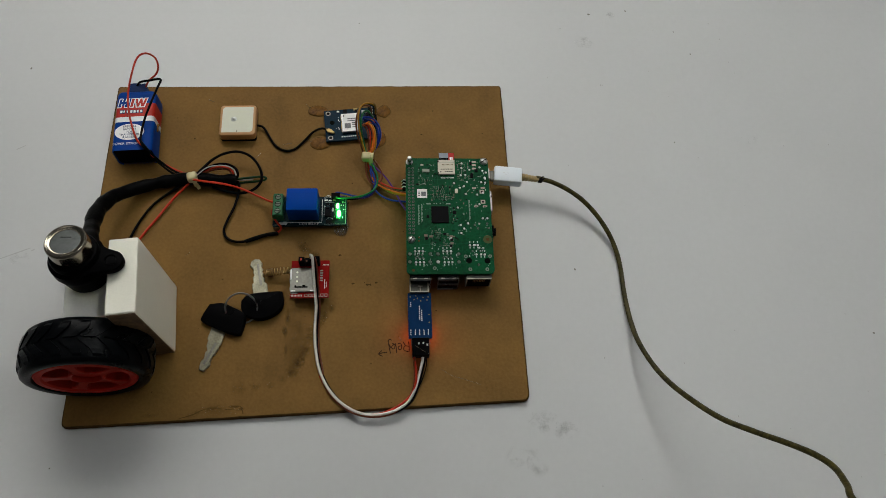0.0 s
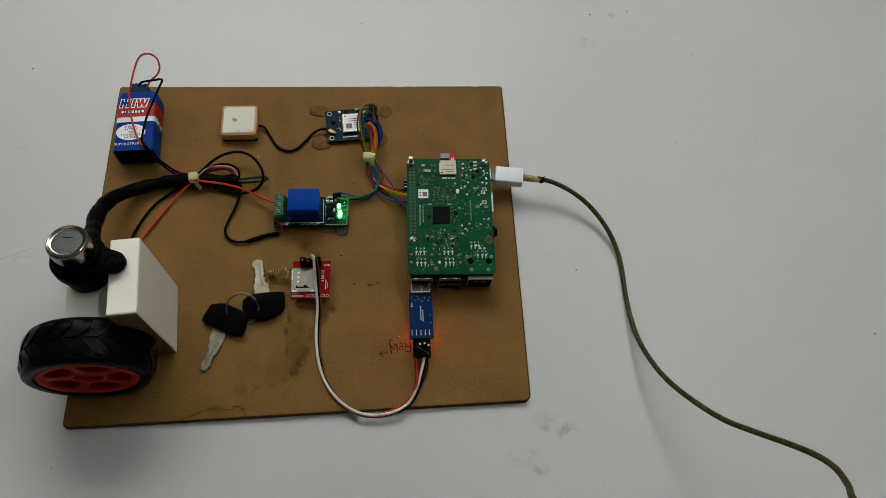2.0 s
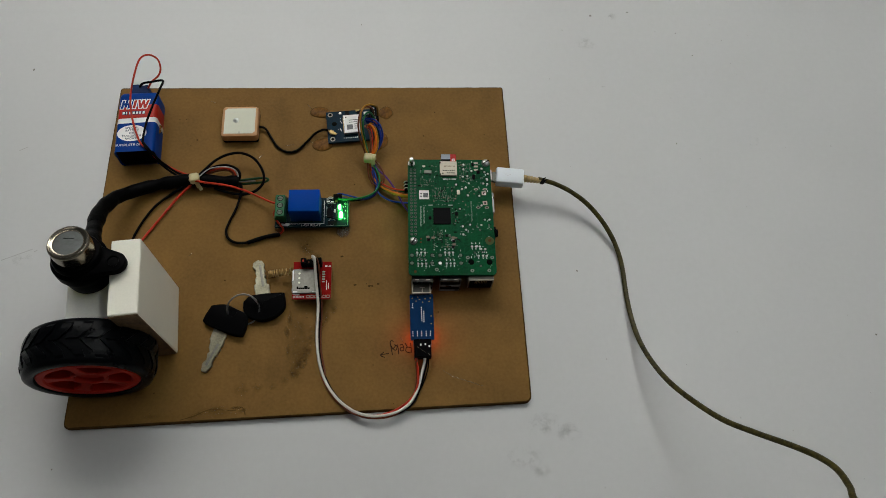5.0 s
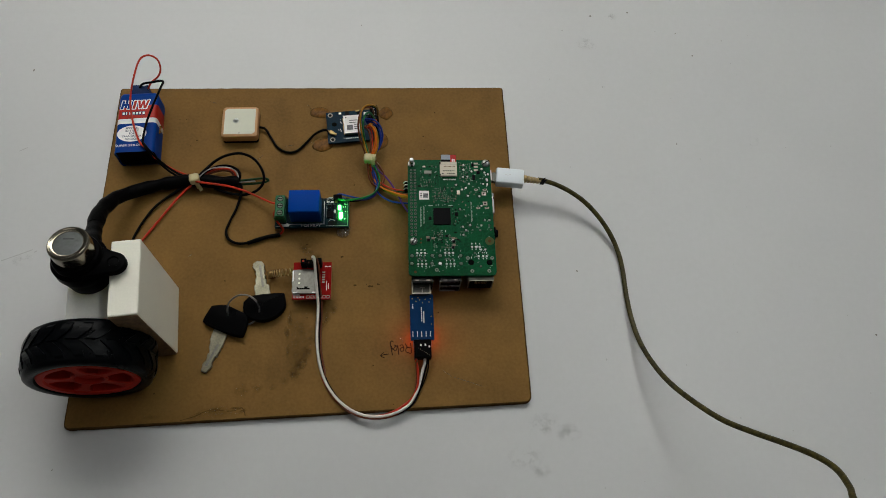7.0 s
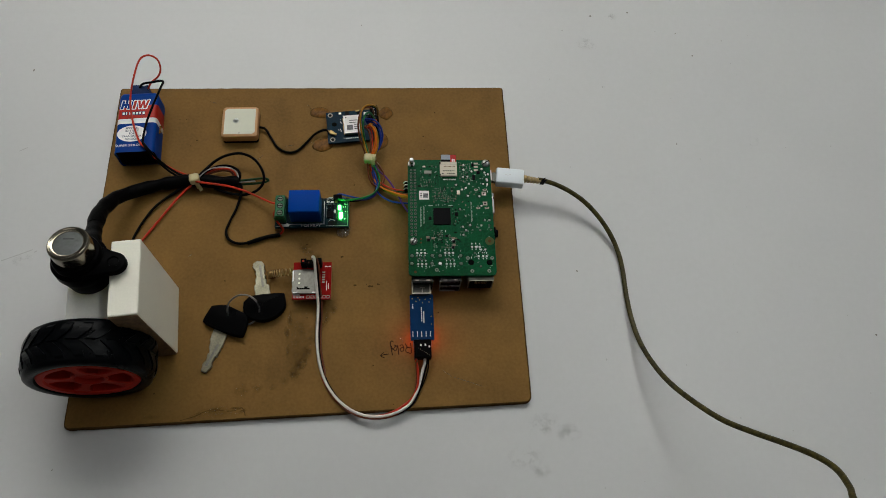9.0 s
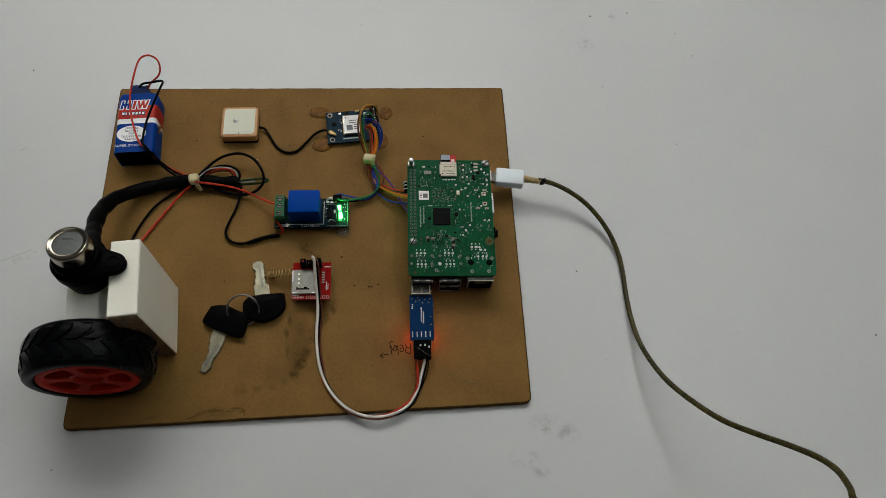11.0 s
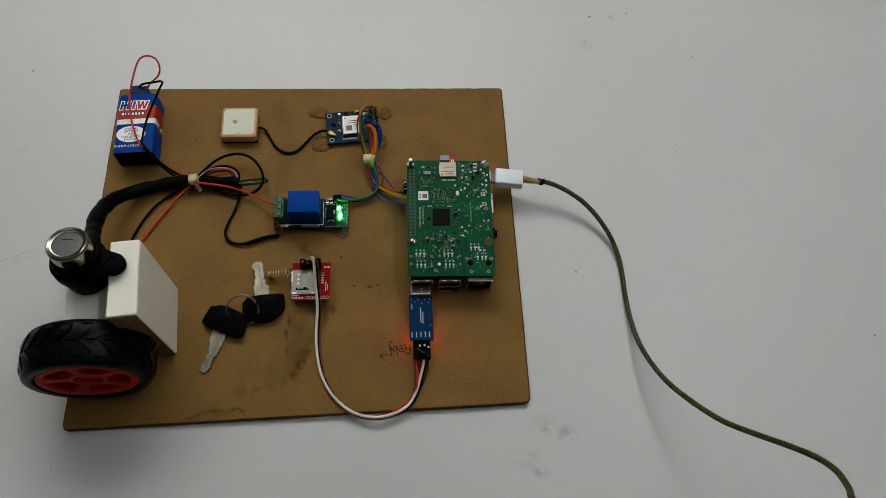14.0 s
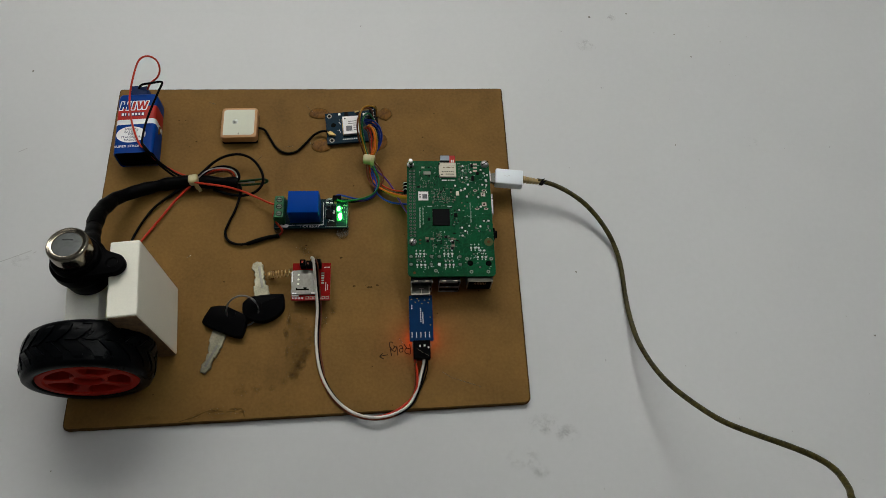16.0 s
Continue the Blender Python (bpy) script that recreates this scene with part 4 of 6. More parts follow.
    for k, (x, y) in enumerate(((29.0, 26.0), (29.2, 23.6), (29.3, 21.2), (28.7, 19.4), (12.6, 26.6), (13.0, 24.6), (16.0, 26.0), (24.8, 27.6))):
        q = part("component", B(x - 0.95, x + 0.95, y - 0.75, y + 0.75, Z, Z + 0.7, bevel=0.12), M_CHIP if k % 2 else M_TINYCAP, t)
        for e in (-1.15, 0.75):
            part("end_cap", B(x + e, x + e + 0.4, y - 0.7, y + 0.7, Z, Z + 0.62), M_DULLTIN, q)
    # bundle of fine tracks running down from the chip
    for k in range(5):
        x = 31.6 + 0.55 * k
        part("track", S([(x, 41.0 - 0.6 * k, Z), (x, 33.0, Z), (x - 0.4, 27.0, Z), (x - 1.6, 22.6 + 0.5 * k, Z)], 0.16, n=4, flat=0.3, step=3), M_TRACE_GREEN, t)
    # pairs of pale end caps round tiny parts, in ordered ranks
    caps = bmesh.new()
    for x0, y0, nx, ny, dx, dy in ((17.0, 53.6, 9, 7, 1.55, 1.5), (16.6, 19.6, 5, 7, 2.6, 1.75), (35.5, 69.0, 4, 8, 2.2, 1.75), (9.0, 64.6, 5, 4, 1.9, 1.6)):
        for i in range(nx):
            for j in range(ny):
                if rng.random() < 0.62:
                    x, y = x0 + dx * i + rng.uniform(-0.25, 0.25), y0 + dy * j + rng.uniform(-0.2, 0.2)
                    a, b = (0.5, 0) if rng.random() < 0.55 else (0, 0.5)
                    for sgn in (-1, 1):
                        box(caps, x + sgn * a - 0.2, x + sgn * a + 0.2, y + sgn * b - 0.2, y + sgn * b + 0.2, Z, Z + 0.32)
    tagged(part("tiny_end_cap", caps, M_PADGREY, t), "tinned ends of tiny parts", kind="stuff")
    via = bmesh.new()
    for _ in range(90):
        x, y = rng.uniform(7.5, 55), rng.uniform(2.5, 83)
        cyl(via, x, y, Z, rng.uniform(0.18, 0.34), 0.05, n=7)
    tagged(part("via", via, M_SILKDIM, t), "tiny plated holes", kind="stuff")
    # printing too fine to read, as bars
    silk, dim = bmesh.new(), bmesh.new()
    for y in range(24):
        box(dim, 7.9, 8.9 if y % 3 else 8.5, 34.4 + 0.62 * y, 34.75 + 0.62 * y, Z, Z + 0.04)
        if y < 20:
            box(dim, 10.0, 10.9 if y % 4 else 10.4, 36.5 + 0.62 * y, 36.8 + 0.62 * y, Z, Z + 0.04)
        if y < 20:
            box(dim, 41.4, 42.3 if y % 4 else 41.8, 38.0 + 0.75 * y, 38.4 + 0.75 * y, Z, Z + 0.04)
    for k in range(14):
        if k not in (5, 8):
            box(silk, 23.6 + 0.65 * k, 24.05 + 0.65 * k, 69.3, 70.2, Z, Z + 0.04)
    for x0, x1, y0, y1, c in ((5, 22, 12, 18, 10), (5, 34, 5, 7, 9), (24, 36, 12, 18, 8), (40, 54, 5, 22, 18), (28, 54, 26, 44, 22), (8, 20, 62, 80, 12), (15, 28, 16, 32, 18), (15, 30, 49.5, 51, 5), (33, 54, 60, 84, 30)):
        bars(rng, dim, x0, x1, y0, y1, Z, c * 2 // 3)
        bars(rng, silk, x0, x1, y0, y1, Z, c // 3, tall=True)
    tagged(part("printed_bar", silk, M_SILK, t), "fine white printed marks", kind="stuff")
    tagged(part("thin_printed_bar", dim, M_SILKDIM, t), "fine pale printed marks", kind="stuff")
    # fixings
    slotted_screw("screw", t, 53.0, 82.2, Z, 2.7, 35, M_STEEL)
    slotted_screw("screw", t, 3.4, 23.8, Z, 2.5, 60, M_STEEL)
    so = part("standoff", C(2.6, 81.6, 0, 2.6, Z - 1.5, n=6), M_BRASS, t, "hexagonal standoff")
    part("stud", lathe(bmesh.new(), [(2.2, Z), (2.2, Z + 1.0), (1.5, Z + 1.1), (1.5, Z + 5.6), (1.2, Z + 6.1), (0.01, Z + 6.2)], 20, Matrix.Translation((2.6 * MM, 81.6 * MM, 0))), M_STEEL, so, "upright metal stud", smooth=40)
    rg = part("hole_ring", lathe(bmesh.new(), [(2.9, 0), (2.9, 0.06), (1.2, 0.06), (1.1, 0.0)], 28, Matrix.Translation((52.6 * MM, 24.0 * MM, Z * MM))), M_RINGGOLD, t, "yellowed mounting hole ring")
    part("hole", C(52.6, 24.0, Z, 1.4, 0.05, n=20), M_EDGE, rg)
    part("small_hole", C(4.3, 2.6, Z, 0.9, 0.05, n=14), M_EDGE, t)
    # ports under the board
    usb_port(t, 1.9, 15.7)
    usb_port(t, 19.7, 33.5)
    e = part("network_port", B(38.0, 54.0, -2.4, 18.0, 3.6, 17.5, bevel=0.3), M_DARKSTEEL, t, "metal network socket with a dark mouth")
    part("mouth", B(38.9, 53.1, -2.7, -2.2, 4.2, 16.0), M_HOLE, e)
    part("mouth_lip", B(38.0, 54.0, -2.85, -2.1, 16.7, 17.4, bevel=0.15), M_SLOT, e)
    for x in (38.0, 53.5):
        part("side_lip", B(x, x + 0.5, -2.85, -2.1, 4.0, 16.7), M_SLOT, e)
    for k in range(8):
        part("contact", B(42.2 + 1.0 * k, 42.6 + 1.0 * k, -2.85, -2.6, 12.0, 15.0), M_BRASS, e)
    part("audio_jack", B(50.0, 57.4, 28.0, 35.0, 11.6, 17.5, bevel=0.3), M_BLACK, t, "black audio socket")
    part("jack_nose", C(57.2, 31.5, 14.6, 2.6, 1.6, axis="x", n=20), M_BLACK, t)
    part("video_port", B(46.0, 57.4, 45.5, 60.5, 11.4, 17.5, bevel=0.3), M_STEEL, t, "metal video socket")
    part("power_port", B(50.5, 57.0, 70.4, 78.2, 14.8, 17.5, bevel=0.2), M_STEEL, t, "metal power socket")
    part("main_chip_shield", B(20, 34, 36, 50, 15.4, 17.6, bevel=0.3), M_STEEL, t)
    return t


pi_board()


# ---------------------------------------------------------------- usb serial dongle
def dongle():
    t = thing("usb_serial_adapter", "blue usb serial adapter plugged into the computer", "circuit board", 8.2, -24, 0, 0.6)
    Z = 9.0
    pl = part("usb_plug", B(-6.0, 6.0, 14.6, 24.5, 7.4, 11.7, bevel=0.4), M_DARKSTEEL, t, "metal usb plug")
    for a in ((-5.95, -5.3, 14.8, 24.0), (5.3, 5.95, 14.8, 24.0), (-5.3, 5.3, 14.75, 15.5), (-5.3, 5.3, 21.6, 22.2)):
        part("plug_fold", B(*a, 11.68, 11.76), M_SLOT, pl)
    part("plug_groove", B(0.4, 0.8, 15.6, 18.6, 11.7, 11.75), M_SLOT, pl)
    part("plug_groove", B(-1.0, 2.2, 18.6, 19.0, 11.7, 11.75), M_SLOT, pl)
    pc = part("board", prism(bmesh.new(), rounded(-7.4, 7.4, -14.8, 15.2, 0.5, 2), Z - 1.5, Z), M_PCB_DONGLE, t, "blue board with printed marks")
    part("covering", prism(bmesh.new(), rounded(-7.1, 7.1, -13.2, 11.0, 0.4, 2), Z, Z + 0.06), M_PCB_DONGLE, t)
    silk = bmesh.new()
    for x in (-5.9, -3.1, -0.4, 2.3, 5.0):
        for k in range(3):
            box(silk, x - 0.22, x + 0.28, -12.6 + 1.25 * k, -11.7 + 1.25 * k, Z + 0.06, Z + 0.1)
    for k in range(8):
        box(silk, -0.5, 0.2, -2.6 + 1.5 * k * 0.8, -1.9 + 1.5 * k * 0.8, Z + 0.06, Z + 0.1)
        if k < 6:
            box(silk, 0.9, 1.5, -3.6 + 1.3 * k, -2.7 + 1.3 * k, Z + 0.06, Z + 0.1)
    for k in range(3):
        box(silk, -6.2 + 0.2 * k, -5.3, 6.0 + 1.2 * k, 6.6 + 1.2 * k, Z + 0.06, Z + 0.1)
    tagged(part("printed_bar", silk, M_SILK, t), "fine white printed marks", kind="stuff")
    for x, y in ((-5.8, 12.6), (-3.4, 10.6), (-1.2, 11.6), (0.8, 9.8), (2.4, 12.0), (5.6, 12.4), (4.8, 10.2), (-2.2, 13.2), (5.8, 0.5), (5.8, -4.6)):
        part("solder_dot", pads(bmesh.new(), [(x, y)], 0.42, Z, 0.25, 8), M_GOLD, t)
    part("crystal", B(-3, 3, 2, 8, 4.5, 7.5, bevel=0.3), M_STEEL, t)
    for x, s in ((-6.2, 1.0), (6.0, 0.8)):
        part("indicator_light", B(x - s, x + s, -13.2, -9.6, 5.4, 7.48), M_RED_LED, t, "glowing red indicator light")
    hs = part("wire_plug", B(-5.3, 5.2, -26.4, -14.9, 5.0, 11.0, bevel=0.4), M_BLACK, t, "black four-way wire plug")
    for x, y in ((-1.2, -18.6), (1.6, -18.4), (4.0, -19.6)):
        part("metal_catch", B(x - 0.5, x + 0.5, y - 0.6, y + 0.6, 11.0, 11.06), M_TIN, hs)
    part("glue_strand", S([(-3.5, -20, 11.3), (0, -22.5, 11.4), (4.8, -25.5, 11.2)], 0.14, n=5, step=3), M_CLEARGLUE, hs)
    part("pin", B(-5.8, -5.4, -19, -14.9, 7.0, 7.5), M_DULLTIN, t)
    part("pin", B(5.6, 6.0, -18, -14.9, 7.0, 7.5), M_DULLTIN, t)


dongle()


# ---------------------------------------------------------------- satellite receiver board
def gps_board():
    rng = random.Random(5)
    t = thing("satellite_receiver_board", "small blue receiver board held down with amber glue", "circuit board", -37.8, 122.6, 0, 6.2)
    Z = 3.2
    part("board", prism(bmesh.new(), rounded(-19.2, 18.2, -12.6, 13.4, 0.6, 2), Z - 1.6, Z), M_PCB_BLUE, t, "dark blue board")
    part("underside_tape", B(-14, 14, -10, 10, 0, Z - 1.6), M_BLACK, t)
    ch = part("receiver_chip", B(-7.2, 4.6, -7.0, 8.2, Z, Z + 2.3, bevel=0.2), M_STEEL, t, "silver shielded receiver module")
    lb = part("chip_label", B(-6.7, 4.1, -6.4, 7.7, Z + 2.3, Z + 2.36), M_PAPER, ch, "pale printed chip label")
    part("label_mark", C(-5.3, 6.2, Z + 2.36, 0.6, 0.03, n=12), M_CHIP, lb)
    part("label_mark", B(-5.0, -0.8, -4.4, -0.2, Z + 2.36, Z + 2.4), M_CODE, lb)
    for k in range(5):
        part("label_bar", B(-3.2 if k > 2 else 0.2, 2.9 - 0.5 * (k % 2), -3.9 + 1.8 * k, -3.4 + 1.8 * k, Z + 2.36, Z + 2.4), M_CHIP, lb)
    for k in range(10):
        part("castellation", B(-7.6, -7.1, -6.4 + 1.4 * k, -5.1 + 1.4 * k, Z, Z + 0.3), M_GOLD, ch)
    for x, y in ((-16.2, 10.8), (-15.8, -9.9), (15.6, 10.8)):
        q = Matrix.Translation((x * MM, y * MM, Z * MM))
        part("ring_pad", lathe(bmesh.new(), [(1.8, 0), (1.8, 0.12), (1.2, 0.12), (1.1, 0.0)], 22, q), M_HOLDER, t, "tinned mounting ring")
        part("hole", C(x, y, Z, 1.2, 0.04, n=16), M_HOLE, t)
    part("backup_hole", C(-13.8, 2.8, Z, 1.8, 0.05, n=18), M_HOLE, t, "dark round hole")
    so = part("antenna_socket", B(-17.4, -14.6, -5.8, -3.2, Z, Z + 1.2, bevel=0.3), M_GOLD, t, "gold antenna socket with a plug")
    part("plug", prism(bmesh.new(), [(-18.8, -3.0), (-16.0, -3.2), (-12.4, -6.6), (-13.4, -7.6), (-17.4, -6.2)], Z + 1.2, Z + 2.3, bevel=0.3), M_GOLD, so)
    for x, y, a, b, m in ((-4, 11.2, 1.4, 1.6, M_CHIP), (4.8, 11.0, 1.8, 1.0, M_CHIP), (9.8, 9.8, 2.0, 1.0, M_PAPER), (-9.0, 11.4, 0.9, 0.6, M_TIN), (12, 7, 1.6, 1.2, M_CHIP), (3.6, 12.6, 1.4, 0.7, M_GOLD)):
        part("component", B(x - a, x + a, y - b, y + b, Z, Z + 1.0, bevel=0.1), m, t)
    sk = bmesh.new()
    bars(rng, sk, -11, -8.4, -5, 8, Z, 7, tall=True)
    for k in range(9):
        box(sk, -8 + 1.3 * k, -7.2 + 1.3 * k, -10.2, -9.2, Z, Z + 0.04)
    tagged(part("printed_bar", sk, M_SILK, t), "fine white printed marks", kind="stuff")
    hd = part("pin_plug", B(12.4, 18.0, -4.0, 11.0, Z, Z + 8.0, bevel=0.5), M_BLACK, t, "black wire plug on the board's edge")
    for k in range(5):
        part("pin", B(15.0, 15.6, -2.6 + 2.54 * k, -2.0 + 2.54 * k, Z + 8.0, Z + 8.4), M_TIN, hd)
    for (x, y, z), a, b, rz in (((-62.9, 136.1, 0), 7.0, 4.6, -5), ((-15.4, 136.2, 0), 5.0, 5.0, 10), ((-59.4, 108.6, 0), 7.4, 4.8, 12), ((-17.8, 112.3, 0), 4.4, 6.4, 0)):
        g = thing("glue_blob", "thin amber blob of dried hot glue", "glue", x, y, 0, rz, group="glue blobs")
        bm = bmesh.new()
        n = 26
        ring = [(a * (1 + 0.16 * noise.noise((math.cos(k * 0.2417) * 1.7 + x, math.sin(k * 0.2417) * 1.7, 0))) * math.cos(k * 0.2417),
                 b * (1 + 0.3 * noise.noise((math.cos(k * 0.2417) * 1.7 + x, math.sin(k * 0.2417) * 1.7, 4))) * math.sin(k * 0.2417)) for k in range(n)]
        prism(bm, ring, 0.01, 0.55, bevel=0.4)
        part("blob", bm, M_GLUE, g, smooth=60)
        part("blob_rim", S([(p, q, 0.2) for p, q in ring[::2] + ring[:1]], 0.3, n=6, step=3), M_PEEL, g, "darker dried rim", smooth=60)
        part("strand", S([(-a * 0.6, b * 0.2, 0.4), (-a * 1.0, b * 0.6, 0.7), (-a * 1.35, b * 1.1, 1.5)], 0.16, n=5, step=3), M_CLEARGLUE, g, "thin pulled glue strand")


gps_board()


# ---------------------------------------------------------------- relay board
def relay_board():
    rng = random.Random(8)
    t = thing("relay_board", "single relay board with a blue relay and a lit green light", "circuit board", -64.0, 51.6, 0, 0.8)
    Z = 6.0
    part("board", prism(bmesh.new(), rounded(-24.2, 24.6, -11.0, 10.6, 0.5, 2), Z - 1.6, Z), M_PCB_RELAY, t, "dark teal board")
    for x, y in ((-22, -9), (22.5, -9), (-22, 8.6), (22.5, 8.6)):
        part("foot", lathe(bmesh.new(), [(3.0, 0), (2.4, 1.5), (1.8, Z - 1.6)], 16, Matrix.Translation((x * MM, y * MM, 0))), M_CLEARGLUE, t, "clear glue foot")
    part("relay", B(-13.6, 6.4, -7.2, 9.0, Z, Z + 15.2, bevel=0.7), M_RELAY, t, "bright blue relay block", smooth=35)
    tb = part("screw_terminal", B(-23.6, -16.4, -7.6, 8.6, Z, Z + 6.6, bevel=0.3), M_TERMINAL, t, "green three-way screw terminal")
    part("terminal_top", B(-22.8, -16.8, -7.4, 8.4, Z + 6.5, Z + 9.2, bevel=0.4), M_TERMINAL, tb)
    for y in (-4.6, 0.5, 5.6):
        w = part("screw_well", C(-19.8, y, Z + 9.16, 2.0, 0.1, n=22), M_HOLE, tb)
        part("screw_head", lathe(bmesh.new(), [(1.6, 9.22), (1.5, 9.5), (0.01, 9.55)], 18, Matrix.Translation((-19.8 * MM, y * MM, Z * MM))), M_DULLTIN, w)
        part("screw_slot", B(-21.2, -18.4, y - 0.25, y + 0.25, Z + 9.4, Z + 9.58), M_HOLE, w)
        part("wire_mouth", B(-23.75, -23.4, y - 1.5, y + 1.5, Z + 1.4, Z + 5.2), M_HOLE, tb)
    # printed outline and words
    part("printed_line", B(8.0, 8.35, -8.6, 8.4, Z, Z + 0.05), M_SILK, t)
    part("printed_line", B(-15.2, 8.35, -8.9, -8.55, Z, Z + 0.05), M_SILK, t)
    for a in ((9.6, 24.0, -10.3, -10.05), (23.7, 23.95, -10.0, 9.0), (9.6, 16.0, 6.0, 6.2), (21.2, 23.7, 5.6, 5.8), (9.4, 9.6, -4.6, 4.4), (-23.4, -15.6, -10.4, -10.15)):
        part("printed_line", B(*a, Z, Z + 0.05), M_SILKDIM, t)
    part("printed_circle", lathe(bmesh.new(), [(2.5, 0), (2.5, 0.05), (2.25, 0.05), (2.25, 0)], 24, Matrix.Translation((13.4 * MM, -7.9 * MM, Z * MM))), M_SILK, t)
    words("wording", "1-CH RELAY", 2.2, -0.5, -9.9, Z + 0.03, M_SILK, t, width=12.5)
    part("printed_shape", prism(bmesh.new(), [(-20.4, -10.2), (-15.2, -10.4), (-14.0, -8.6), (-16.2, -7.9), (-17.6, -8.6), (-19.8, -8.2)], Z, Z + 0.05), M_SILK, t)
    for x, y, a, b, h, m in ((11.6, 4.6, 1.2, 0.7, 0.7, M_CHIP), (11.6, 1.8, 1.2, 0.7, 0.7, M_CHIP), (14.0, 4.0, 0.7, 1.3, 0.9, M_CHIP), (12.2, -2.2, 2.0, 2.6, 1.6, M_CHIP), (15.6, 0.4, 0.8, 1.2, 0.7, M_PAPER),
                             (10.6, 7.6, 1.0, 0.5, 0.6, M_TIN), (13.4, 7.4, 1.0, 0.5, 0.6, M_TIN), (13.8, -8.4, 3.0, 1.4, 0.5, M_CHIP), (16.0, 7.6, 0.8, 0.6, 0.8, M_BRASS)):
        part("component", B(x - a, x + a, y - b, y + b, Z, Z + h, bevel=0.1), m, t)
    sk = bmesh.new()
    bars(rng, sk, 9.5, 17, -7, 9, Z, 12)
    bars(rng, sk, 20.5, 24, -8, 9, Z, 7, tall=True)
    tagged(part("printed_bar", sk, M_SILK, t), "fine white printed marks", kind="stuff")
    for y, k in ((9.6, 0.0), (8.6, 0.6)):
        part("resistor_leg", S([(9.6, y, Z + 0.4), (12.0, y + 0.8, Z + 1.6), (14.6, y + 0.2, Z + 1.2)], 0.28, n=6, step=4), M_TIN, t, "thin tinned wire leg")
    hd = part("pin_plug", B(14.2, 20.0, 8.2, 12.0, Z, Z + 3.0, bevel=0.3), M_BLACK, t, "black three-way wire plug")
    # Added thin wall, no real component: blocks the green light from the relay's side.
    part("component", B(16.2, 16.9, -6.6, 5.4, Z, Z + 3.6, bevel=0.15), M_CHIP, t)
    led = part("green_light", B(17.4, 20.2, -6.6, 5.2, Z, Z + 0.5, bevel=0.2), M_TERMINAL, t, "lit green indicator light")
    part("light_dome", B(18.5, 20.3, -5.2, -0.7, Z + 0.5, Z + 1.7, bevel=0.55), M_GREEN_LED, led, "glowing green lens")
    part("light_dome", B(17.7, 19.2, 1.2, 4.6, Z + 0.5, Z + 1.4, bevel=0.45), M_GREEN_LED, led, "glowing green lens")
    g = thing("glue_blob", "clear blob of hot glue at the relay board's corner", "glue", -43.5, 40.0, 0, group="glue blobs")
    part("blob", lathe(bmesh.new(), [(4.6, 0), (4.4, 0.9), (3.4, 1.9), (2.0, 2.5), (0.01, 2.7)], 26), M_CLEARGLUE, g, smooth=60)


relay_board()


